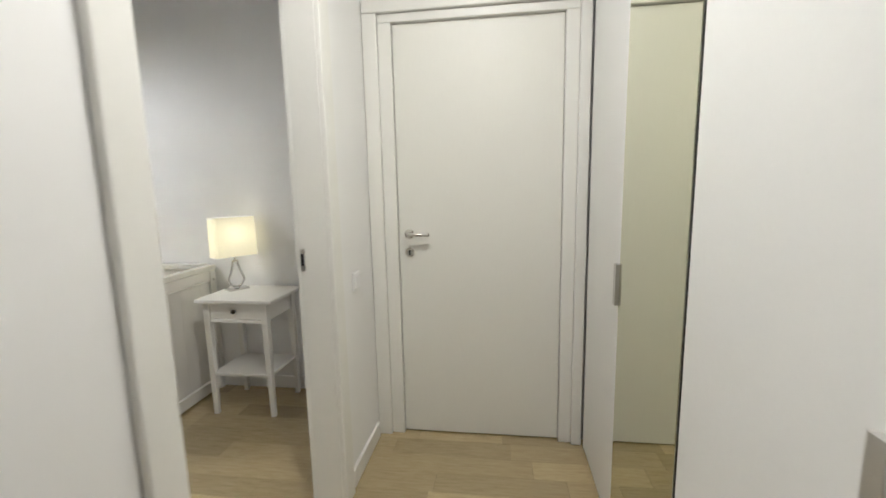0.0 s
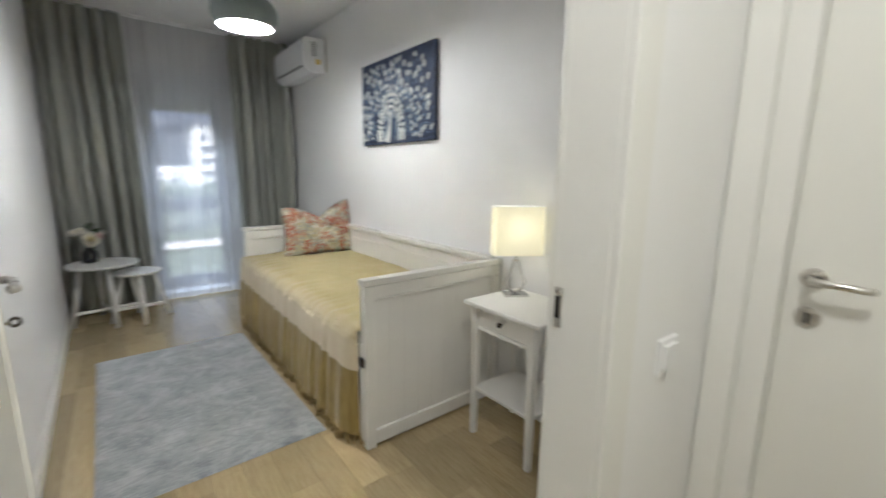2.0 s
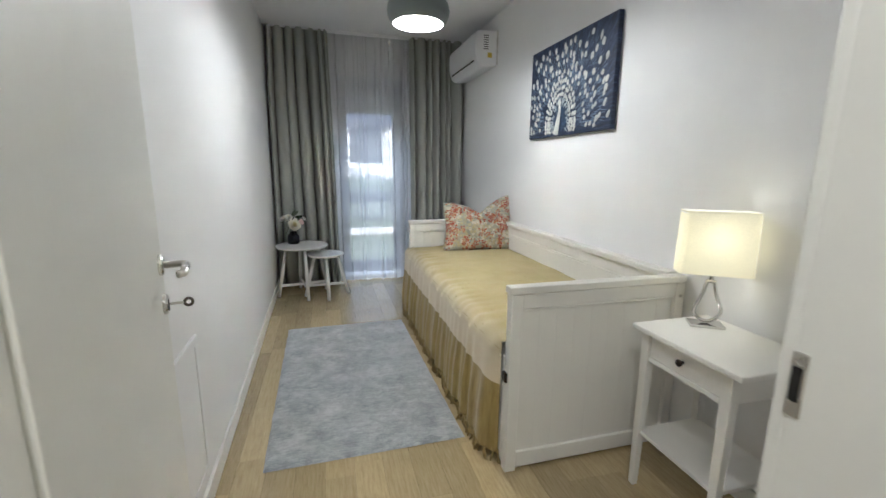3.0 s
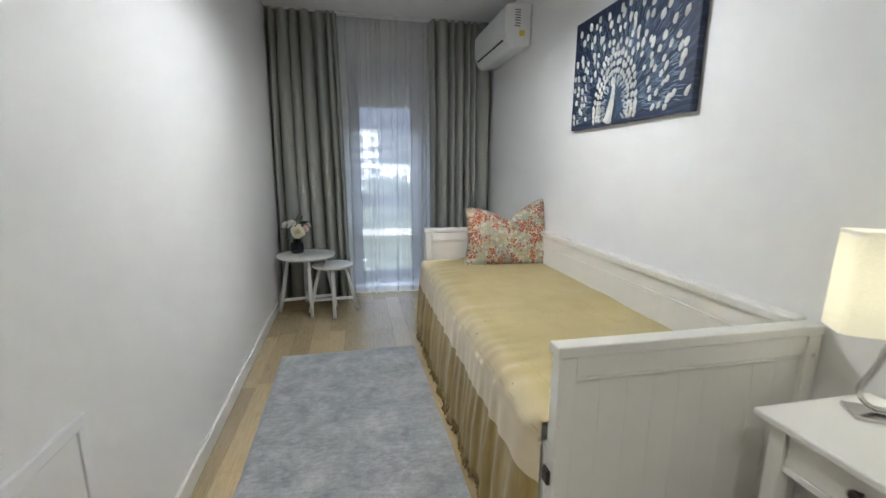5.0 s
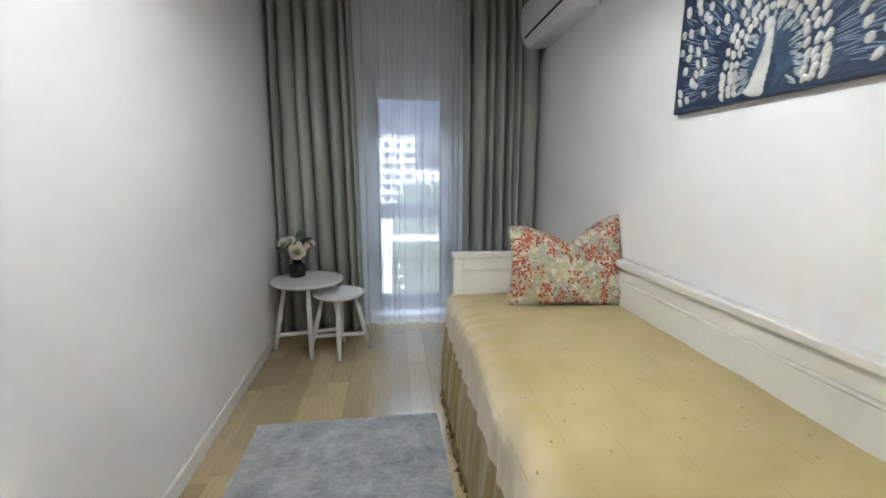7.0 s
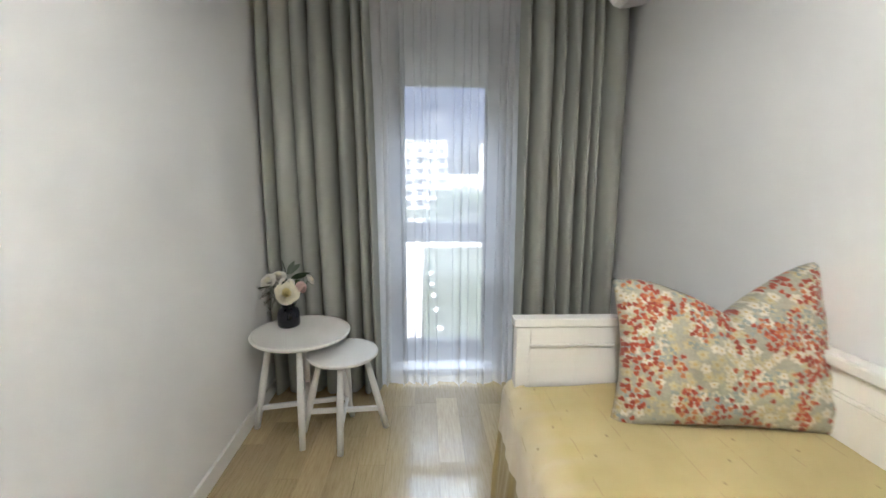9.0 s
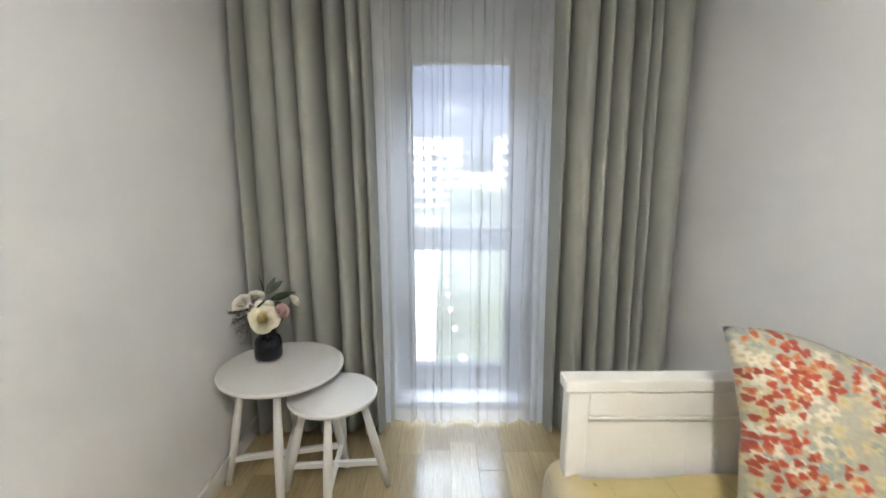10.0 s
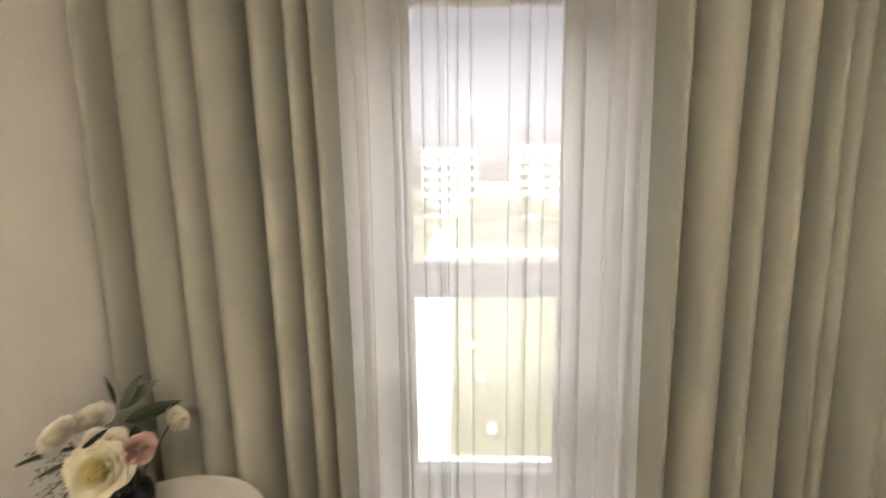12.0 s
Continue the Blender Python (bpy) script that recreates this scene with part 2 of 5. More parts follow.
def blanket_cloth():
    """Woven throw: cream field, front drop painted paler as if lit, ochre border, thin lengthwise threads and small
    knots. UV: metres along and across.
    """
    m, nt, b = tree("cream_and_ochre_woven_throw")
    uv = nt.nodes.new("ShaderNodeUVMap").outputs[0]
    sep = nt.nodes.new("ShaderNodeSeparateXYZ")
    nt.links.new(uv, sep.inputs[0])
    u, v = sep.outputs[0], sep.outputs[1]
    blot = noise_of(nt, uv, 5.0, 5.0)
    weave = noise_of(nt, uv, 500.0, 2.0, stretch=(1.0, 0.35, 1.0))
    cream = ramp(nt, blot, [(0.3, (0.42, 0.342, 0.14)), (0.7, (0.49, 0.408, 0.185))])
    # paler front drop: the stronger light on it is put into the colour
    pale = ramp(nt, blot, [(0.3, (0.62, 0.53, 0.37)), (0.7, (0.70, 0.61, 0.44))])
    ochre = ramp(nt, noise_of(nt, uv, 40.0, 4.0, stretch=(1.0, 0.15, 1.0)), [(0.3, (0.25, 0.175, 0.045)), (0.7, (0.38, 0.28, 0.085))])
    wob = maths(nt, "MULTIPLY", maths(nt, "SUBTRACT", noise_of(nt, uv, 6.0), 0.5), 0.02)
    vv = maths(nt, "ADD", v, wob)
    soft = nt.nodes.new("ShaderNodeMapRange")
    soft.inputs["From Min"].default_value, soft.inputs["From Max"].default_value = 0.74, 0.90
    nt.links.new(vv, soft.inputs["Value"])
    c = mixed(nt, soft.outputs[0], cream, pale)
    c = mixed(nt, maths(nt, "GREATER_THAN", vv, 1.018), c, ochre)
    # threads every 0.13 m with broken dashes, knots on a grid
    line = maths(nt, "LESS_THAN", maths(nt, "ABSOLUTE", maths(nt, "SUBTRACT", maths(nt, "FRACT", maths(nt, "DIVIDE", vv, 0.13)), 0.5)), 0.016)
    dash = maths(nt, "GREATER_THAN", noise_of(nt, uv, 14.0, 3.0, stretch=(1.0, 0.6, 1.0)), 0.5)
    on_top = maths(nt, "LESS_THAN", vv, 0.85)
    thread = maths(nt, "MULTIPLY", maths(nt, "MULTIPLY", line, dash), on_top)
    c = mixed(nt, maths(nt, "MULTIPLY", thread, 0.55), c, (0.36, 0.26, 0.12))
    kl = maths(nt, "LESS_THAN", maths(nt, "ABSOLUTE", maths(nt, "SUBTRACT", maths(nt, "FRACT", maths(nt, "DIVIDE", vv, 0.065)), 0.5)), 0.05)
    off = maths(nt, "MULTIPLY", maths(nt, "FLOOR", maths(nt, "DIVIDE", vv, 0.065)), 0.37)
    ku = maths(nt, "LESS_THAN", maths(nt, "ABSOLUTE", maths(nt, "SUBTRACT", maths(nt, "FRACT", maths(nt, "ADD", maths(nt, "DIVIDE", u, 0.21), off)), 0.5)), 0.022)
    rare = maths(nt, "GREATER_THAN", noise_of(nt, uv, 5.0, 2.0), 0.5)
    knot = maths(nt, "MULTIPLY", maths(nt, "MULTIPLY", maths(nt, "MULTIPLY", kl, ku), on_top), rare)
    c = mixed(nt, maths(nt, "MULTIPLY", knot, 0.75), c, (0.22, 0.15, 0.06))
    nt.links.new(c, b.inputs["Base Color"])
    b.inputs["Roughness"].default_value = 0.82
    b.inputs["Sheen Weight"].default_value = 0.25
    bumped(nt, b, maths(nt, "ADD", weave, blot), 0.30, 0.002)
    return m


def blossom_cloth():
    """Grey-green cotton with clusters of five-petalled cream blossoms and small red ones."""
    m, nt, b = tree("blossom_print_cotton")
    co = nt.nodes.new("ShaderNodeTexCoord").outputs["Object"]
    sep = nt.nodes.new("ShaderNodeSeparateXYZ")
    nt.links.new(co, sep.inputs[0])

    def flat(dy, dz):
        n = nt.nodes.new("ShaderNodeCombineXYZ")
        nt.links.new(maths(nt, "ADD", sep.outputs[1], dy), n.inputs[0])
        nt.links.new(maths(nt, "ADD", sep.outputs[2], dz), n.inputs[1])
        return n.outputs[0]

    def blooms(dy, dz, scale, size, share, cluster, lobes=2.5):
        """Masks of whole flowers and of their hearts, and a random number for each flower."""
        v = nt.nodes.new("ShaderNodeTexVoronoi")
        v.voronoi_dimensions = "2D"
        v.inputs["Scale"].default_value = scale
        v.inputs["Randomness"].default_value = 0.85
        p = flat(dy, dz)
        nt.links.new(p, v.inputs["Vector"])
        off = nt.nodes.new("ShaderNodeVectorMath")
        off.operation = "SUBTRACT"
        nt.links.new(p, off.inputs[0])
        nt.links.new(v.outputs["Position"], off.inputs[1])
        d = nt.nodes.new("ShaderNodeSeparateXYZ")
        nt.links.new(off.outputs[0], d.inputs[0])
        col = nt.nodes.new("ShaderNodeSeparateColor")
        nt.links.new(v.outputs["Color"], col.inputs[0])
        turn = maths(nt, "MULTIPLY", col.outputs[0], 6.28)
        ang = maths(nt, "ADD", maths(nt, "ARCTAN2", d.outputs[1], d.outputs[0]), turn)
        petal_edge = maths(nt, "ADD", maths(nt, "MULTIPLY", maths(nt, "ABSOLUTE", maths(nt, "COSINE", maths(nt, "MULTIPLY", ang, lobes))), 0.42), 0.58)
        r = maths(nt, "DIVIDE", v.outputs["Distance"], maths(nt, "MULTIPLY", petal_edge, size))
        where = noise_of(nt, v.outputs["Position"], cluster, 1.0)
        keep = maths(nt, "GREATER_THAN", maths(nt, "ADD", where, maths(nt, "MULTIPLY", col.outputs[1], 0.12)), share)
        whole = maths(nt, "MULTIPLY", maths(nt, "LESS_THAN", r, 1.0), keep)
        rim = maths(nt, "MULTIPLY", maths(nt, "GREATER_THAN", r, 0.78), whole)
        heart = maths(nt, "MULTIPLY", maths(nt, "LESS_THAN", r, 0.30), keep)
        return whole, heart, rim, col.outputs[2]

    c = ramp(nt, noise_of(nt, co, 8.0), [(0.3, (0.37, 0.355, 0.275)), (0.7, (0.43, 0.41, 0.325))])
    for dy, dz, scale, size, share, cl in ((0.0, 0.0, 31.0, 0.50, 0.49, 7.0), (3.3, 1.9, 38.0, 0.50, 0.54, 8.0)):
        whole, heart, rim, rand = blooms(dy, dz, scale, size, share, cl)
        c = mixed(nt, whole, c, ramp(nt, rand, [(0.35, (0.52, 0.46, 0.29)), (0.6, (0.68, 0.635, 0.52))]))
        c = mixed(nt, maths(nt, "MULTIPLY", rim, 0.30), c, (0.40, 0.36, 0.22))
        c = mixed(nt, maths(nt, "MULTIPLY", heart, 0.75), c, (0.50, 0.36, 0.12))
    whole, heart, rim, rand = blooms(1.7, 5.1, 66.0, 0.42, 0.62, 9.0, 1.5)
    c = mixed(nt, whole, c, (0.30, 0.33, 0.30))
    for dy, dz, scale, share in ((7.1, 2.3, 64.0, 0.62), (9.4, 6.2, 70.0, 0.645)):
        whole, heart, rim, rand = blooms(dy, dz, scale, 0.52, share, 8.5, 1.5)
        c = mixed(nt, whole, c, ramp(nt, rand, [(0.2, (0.33, 0.055, 0.025)), (0.72, (0.46, 0.085, 0.035)), (0.85, (0.52, 0.20, 0.08))]))
        c = mixed(nt, maths(nt, "MULTIPLY", heart, 0.55), c, (0.22, 0.035, 0.02))
    worn = ramp(nt, noise_of(nt, co, 120.0, 4.0, 0.7), [(0.3, (0.78, 0.78, 0.78)), (0.65, (1.0, 1.0, 1.0))])
    nt.links.new(mixed(nt, 1.0, c, worn, "MULTIPLY"), b.inputs["Base Color"])
    b.inputs["Roughness"].default_value = 0.75
    b.inputs["Sheen Weight"].default_value = 0.15
    crease = maths(nt, "MULTIPLY", noise_of(nt, co, 16.0, 3.0, 0.5, stretch=(1.0, 1.6, 0.5)), 6.0)
    bumped(nt, b, maths(nt, "ADD", noise_of(nt, co, 600.0, 2.0), crease), 0.35, 0.0025)
    return m


def canvas_paint():
    m, nt, b = tree("navy_painted_canvas")
    co = nt.nodes.new("ShaderNodeTexCoord").outputs["Object"]
    sep = nt.nodes.new("ShaderNodeSeparateXYZ")
    nt.links.new(co, sep.inputs[0])
    ang = maths(nt, "ARCTAN2", maths(nt, "ADD", sep.outputs[2], 0.30), sep.outputs[0])
    rad = maths(nt, "SQRT", maths(nt, "ADD", maths(nt, "POWER", maths(nt, "ADD", sep.outputs[2], 0.30), 2.0), maths(nt, "POWER", sep.outputs[0], 2.0)))
    comb = nt.nodes.new("ShaderNodeCombineXYZ")
    nt.links.new(maths(nt, "MULTIPLY", ang, 9.0), comb.inputs[0])
    nt.links.new(maths(nt, "MULTIPLY", rad, 3.0), comb.inputs[1])
    f = noise_of(nt, comb.outputs[0], 3.0, 6.0, 0.7)
    nt.links.new(ramp(nt, f, [(0.35, (0.005, 0.009, 0.024)), (0.52, (0.014, 0.027, 0.068)), (0.70, (0.06, 0.095, 0.165))]), b.inputs["Base Color"])
    b.inputs["Roughness"].default_value = 0.5
    bumped(nt, b, maths(nt, "ADD", f, noise_of(nt, co, 500.0, 2.0)), 0.35, 0.002)
    return m


def facade_paint(name, col):
    return mat(name, col, 0.8, var=0.06, scale=0.3, bump=0.1, grain=4)


M_MIRROR, M_GLASS = mirror_glass(), window_glass()
M_SHEER = cloth_through("white_sheer_voile", (0.93, 0.935, 0.95), 0.40, 0.52)
M_CURT = cloth_through("sage_grey_curtain", (0.41, 0.42, 0.375), 0.0, 0.02, weave=500, stretch=(1, 1, 0.3))
M_SHADE = cloth_through("cream_lamp_shade", (0.90, 0.83, 0.60), 0.0, 0.30, weave=400, glow=0.032)
M_RUG, M_THROW, M_PILLOW, M_CANVAS = rug_pile(), blanket_cloth(), blossom_cloth(), canvas_paint()
M_DAB = mat("white_paint_dab", (0.54, 0.54, 0.50), 0.5, var=0.35, scale=14, bump=0.5, grain=200)
M_DABB = mat("grey_blue_paint_stroke", (0.20, 0.27, 0.36), 0.5, var=0.3, scale=60, bump=0.4)
M_DABG = mat("pale_grey_paint_stroke", (0.36, 0.40, 0.42), 0.5, var=0.3, scale=60, bump=0.4)
M_DABN = mat("slate_blue_paint", (0.035, 0.065, 0.115), 0.5, var=0.5, scale=40, bump=0.4)
M_DISC = glowing("pendant_diffuser_glow", (1.0, 0.97, 0.92), 0.6)
M_HALLDISC = glowing("hall_diffuser_glow", (1.0, 0.95, 0.8), 0.6)
M_TASSEL = mat("ochre_tassel", (0.33, 0.24, 0.09), 0.85, var=0.3, scale=60)
M_MATT = mat("white_mattress_cloth", (0.75, 0.74, 0.70), 0.85, bump=0.3)
M_GRASS = mat("lawn", (0.066, 0.080, 0.050), 0.9, var=0.3, scale=0.15, bump=0.3, grain=3)
M_PAVE = mat("pale_paving", (0.40, 0.385, 0.365), 0.85, var=0.1, scale=0.4, grain=6)
M_FAC = facade_paint("white_facade", (0.55, 0.545, 0.53))
M_FACG = facade_paint("grey_facade", (0.33, 0.33, 0.33))
M_PANE = mat("dark_window_pane", (0.05, 0.06, 0.075), 0.15, var=0.2, scale=0.5, bump=0.0)
M_CROWN = mat("tree_leaves", (0.06, 0.085, 0.035), 0.7, var=0.4, scale=1.5, bump=0.0)
M_BARK = mat("bark", (0.12, 0.09, 0.065), 0.9, var=0.3, scale=5)
M_GLOBE = mat("white_globe", (0.85, 0.85, 0.85), 0.3, var=0.0, bump=0.0)


# ---- mesh helpers ----
def mesh_of(name, bm, material, smooth=False):
    me = bpy.data.meshes.new(name)
    bm.normal_update()
    bm.to_mesh(me)
    bm.free()
    me.materials.append(material)
    if smooth:
        me.polygons.foreach_set("use_smooth", [True] * len(me.polygons))
    return me


def part(name, bm, material, parent=None, label="", at=None, smooth=False):
    ob = new(name, mesh_of(name, bm, material, smooth))
    if parent is not None:
        ob.parent = parent
    if at is not None:
        ob.matrix_basis = at
    if label:
        ob["label"] = label
    return ob


def thing(name, at, label, category, group="", kind=""):
    ob = new(name)
    ob.empty_display_size = 0.05
    ob.matrix_basis = at
    return tagged(ob, label, category, group, kind)


def box(x0, x1, y0, y1, z0, z1, bevel=0.0, bm=None, seg=2):
    bm = bm or bmesh.new()
    x0, x1, y0, y1, z0, z1 = min(x0, x1), max(x0, x1), min(y0, y1), max(y0, y1), min(z0, z1), max(z0, z1)
    m = Matrix.Translation(((x0 + x1) / 2, (y0 + y1) / 2, (z0 + z1) / 2)) @ Matrix.Diagonal((x1 - x0, y1 - y0, z1 - z0, 1))
    vs = bmesh.ops.create_cube(bm, size=1, matrix=m)["verts"]
    if bevel:
        es = list({e for v in vs for e in v.link_edges})
        bmesh.ops.bevel(bm, geom=es, offset=bevel, segments=seg, affect="EDGES", profile=0.5)
    return bm


def tapered(x, y, z0, z1, a0, b0, a1, b1, dx=0.0, dy=0.0, bevel=0.0):
    """An upright square bar: half sizes a0, b0 at its foot and a1, b1 at its head, whose head is shifted by dx, dy."""
    bm = box(-1, 1, -1, 1, 0, 1)
    for v in bm.verts:
        top = v.co.z > 0.5
        a, b = (a1, b1) if top else (a0, b0)
        v.co = (x + v.co.x * a + (dx if top else 0), y + v.co.y * b + (dy if top else 0), z1 if top else z0)
    if bevel:
        bmesh.ops.bevel(bm, geom=bm.edges[:], offset=bevel, segments=2, affect="EDGES", profile=0.5)
    return bm


def turned(profile, n=32, bm=None, m=None):
    """A body of revolution round z from (radius, height) pairs."""
    bm = bm or bmesh.new()
    m = m or Matrix()
    rings = []
    for r, z in profile:
        if r < 1e-6:
            rings.append([bm.verts.new(m @ Vector((0, 0, z)))])
        else:
            rings.append([bm.verts.new(m @ Vector((r * math.cos(2 * math.pi * i / n), r * math.sin(2 * math.pi * i / n), z))) for i in range(n)])
    for a, b in zip(rings, rings[1:]):
        for i in range(n):
            j = (i + 1) % n
            if len(a) == 1 and len(b) > 1:
                bm.faces.new((a[0], b[j], b[i]))
            elif len(b) == 1 and len(a) > 1:
                bm.faces.new((a[i], a[j], b[0]))
            elif len(a) > 1:
                bm.faces.new((a[i], a[j], b[j], b[i]))
    return bm


def tube(points, r, n=8, closed=False, bm=None, flat=1.0, up=(0, 0, 1)):
    """A rod along points; flat squeezes it along the second axis."""
    bm = bm or bmesh.new()
    pts = [Vector(p) for p in points]
    rings = []
    for i, p in enumerate(pts):
        if closed:
            d = pts[(i + 1) % len(pts)] - pts[i - 1]
        else:
            d = pts[min(i + 1, len(pts) - 1)] - pts[max(i - 1, 0)]
        d.normalize()
        s = d.cross(Vector(up))
        if s.length < 1e-3:
            s = d.cross(Vector((1, 0, 0)))
        s.normalize()
        t = s.cross(d)
        rr = r(i / max(1, len(pts) - 1)) if callable(r) else r
        rings.append([bm.verts.new(p + rr * (math.cos(2 * math.pi * k / n + 0.4) * s + flat * math.sin(2 * math.pi * k / n + 0.4) * t)) for k in range(n)])
    pairs = list(zip(rings, rings[1:])) + ([(rings[-1], rings[0])] if closed else [])
    for a, b in pairs:
        for k in range(n):
            bm.faces.new((a[k], a[(k + 1) % n], b[(k + 1) % n], b[k]))
    if not closed:
        bm.faces.new(rings[0][::-1])
        bm.faces.new(rings[-1])
    return bm


def sheet(nu, nv, place, uv=None, bm=None):
    """A net of nu by nv points from place(i, j), with uv(i, j) on it."""
    bm = bm or bmesh.new()
    vs = [[bm.verts.new(place(i, j)) for j in range(nv)] for i in range(nu)]
    layer = bm.loops.layers.uv.verify() if uv else None
    for i in range(nu - 1):
        for j in range(nv - 1):
            f = bm.faces.new((vs[i][j], vs[i + 1][j], vs[i + 1][j + 1], vs[i][j + 1]))
            if layer:
                for loop, (a, b) in zip(f.loops, ((i, j), (i + 1, j), (i + 1, j + 1), (i, j + 1))):
                    loop[layer].uv = uv(a, b)
    return bm


def extruded(profile, a, b, axis="x"):
    """A closed outline of (p, q) pairs drawn out from a to b along x (p=y, q=z) or along y (p=x, q=z)."""
    bm = bmesh.new()
    put = (lambda s, p, q: (s, p, q)) if axis == "x" else (lambda s, p, q: (p, s, q))
    r0 = [bm.verts.new(put(a, p, q)) for p, q in profile]
    r1 = [bm.verts.new(put(b, p, q)) for p, q in profile]
    n = len(profile)
    for i in range(n):
        bm.faces.new((r0[i], r0[(i + 1) % n], r1[(i + 1) % n], r1[i]))
    bm.faces.new(r0[::-1])
    bm.faces.new(r1)
    bmesh.ops.recalc_face_normals(bm, faces=bm.faces[:])
    return bm


def structure(name, bm, material, label, category):
    return tagged(part(name, bm, material), label, category, kind="structure")


# ---- the large structure ----
WX, WO = -5.10, -5.42          # window wall, inside and outside
YS, YN = 0.37, 2.405           # bedroom side walls
PE, PW = -0.60, -0.70          # partition between hall and bedroom
DY0, DY1 = 0.695, 1.45         # doorway in the partition
CEIL = 2.57
EY = 2.00                      # entrance wall
WARD = 0.41                    # wardrobe fronts

structure("wall_north", box(WO, PE, YN, YN + 0.12, -0.05, CEIL), M_WALL, "white painted bedroom wall behind the daybed", "wall")
SOUTH = pose(-5.10, 0.366, 0, 0, 0, 1.2)      # the south wall runs a little askew: local y = 0 is its face
structure("wall_south", box(-0.33, 4.39, -0.14, 0, -0.05, CEIL), M_WALL, "white painted bedroom wall beside the rug", "wall").matrix_basis = SOUTH
b = box(WO, WX, YS - 0.12, 1.045, -0.05, CEIL)
box(WO, WX, 1.825, YN + 0.12, -0.05, CEIL, bm=b)
box(WO, WX, 1.045, 1.825, 2.19, CEIL, bm=b)
box(WO, WX, 1.045, 1.825, -0.30, -0.012, bm=b)
structure("wall_west", b, M_WALL, "white painted window wall with a tall opening", "wall")
b = box(PW, PE, -1.60, DY0 - 0.02, -0.05, CEIL)
box(PW, PE, DY1 + 0.02, EY + 0.40, -0.05, CEIL, bm=b)
box(PW, PE, DY0 - 0.02, DY1 + 0.02, 2.03, CEIL, bm=b)
structure("wall_partition", b, M_WALL, "white painted partition with the bedroom doorway", "wall")
b = box(PE, -0.49, EY + 0.01, EY + 0.14, -0.05, CEIL)
box(0.32, 1.10, EY + 0.01, EY + 0.14, -0.05, CEIL, bm=b)
box(-0.49, 0.32, EY + 0.01, EY + 0.14, 2.01, CEIL, bm=b)
structure("wall_entrance", b, M_WALL, "white painted hall wall round the closed door", "wall")
structure("wall_hall_east", box(1.00, 1.10, -1.60, EY + 0.01, -0.05, CEIL), M_WALL, "plain white hall wall behind the wardrobe", "wall")
structure("wall_hall_south", box(PW, 1.10, -1.72, -1.60, -0.05, CEIL), M_WALL, "plain white wall at the end of the hall", "wall")
structure("wall_landing", box(-0.7, 0.5, EY + 0.20, EY + 0.30, -0.05, CEIL), M_WALL, "plain wall behind the closed door", "wall")
b = box(WO, PE, YS - 0.12, YN + 0.12, CEIL, CEIL + 0.12)
box(PE, 1.10, -1.72, EY + 0.30, CEIL, CEIL + 0.12, bm=b)
structure("ceiling", b, M_CEIL, "smooth white painted ceiling", "ceiling")


def skirting(points_box, label="white painted skirting board along the wall"):
    return structure("baseboard", box(*points_box, bevel=0.004), M_TRIM, label, "baseboard")


skirting((0.016, 4.38, 0, 0.014, 0, 0.080)).matrix_basis = SOUTH
skirting((WX, PW - 0.02, YN - 0.014, YN, 0, 0.080))
skirting((WX, WX + 0.014, YS + 0.016, 1.03, 0, 0.080))
skirting((WX, WX + 0.014, 1.84, YN - 0.014, 0, 0.080))
skirting((PE, PE + 0.014, DY1 + 0.105, EY - 0.06, 0, 0.080))
skirting((PE, PE + 0.014, -1.60, DY0 - 0.105, 0, 0.080))
skirting((PW - 0.014, PW, DY1 + 0.105, YN - 0.014, 0, 0.080))


def trim(bm, label="white lacquered door casing"):
    structure("trim", bm, M_TRIM, label, "trim")


# doorway lining and casings on both faces
trim(box(PW - 0.003, PE + 0.003, DY1, DY1 + 0.02, 0, 2.03, 0.002), "white lacquered door lining with a strike plate")
trim(box(PW - 0.003, PE + 0.003, DY0 - 0.02, DY0, 0, 2.03, 0.002), "white lacquered door lining on the hinge side")
trim(box(PW - 0.003, PE + 0.003, DY0, DY1, 2.01, 2.03, 0.002), "white lacquered door lining overhead")
for x0, x1 in ((PE + 0.002, PE + 0.022), (PW - 0.022, PW - 0.002)):
    trim(box(x0, x1, DY1 + 0.001, DY1 + 0.085, 0, 2.095, 0.004))
    trim(box(x0, x1, DY0 - 0.085, DY0 - 0.004, 0, 2.095, 0.004))
    trim(box(x0, x1, DY0 - 0.004, DY1 + 0.004, 2.014, 2.095, 0.004))
# entrance frame: stepped casing
for x0, x1 in ((-0.53, -0.468), (0.302, 0.36)):
    trim(box(x0, x1, EY - 0.022, EY + 0.03, 0, 1.992, 0.004), "white inner frame of the closed door")
trim(box(-0.53, 0.36, EY - 0.022, EY + 0.03, 1.992, 2.03, 0.004), "white inner frame over the closed door")
for x0, x1 in ((-0.598, -0.53), (0.36, 0.408)):
    trim(box(x0, x1, EY - 0.040, EY + 0.01, 0, 2.03, 0.005))
trim(box(-0.598, 0.408, EY - 0.040, EY + 0.01, 2.031, 2.085, 0.005))

# strike plate in the lining
sp = tagged(part("strike_plate", box(-0.704, -0.687, DY1 - 0.003, DY1 + 0.001, 0.958, 1.040, 0.001), M_STEEL), "brushed steel strike plate in the door lining", "strike plate", kind="structure")
part("slot", box(-0.701, -0.691, DY1 - 0.0045, DY1 - 0.002, 0.978, 1.022), M_BLACK, sp)


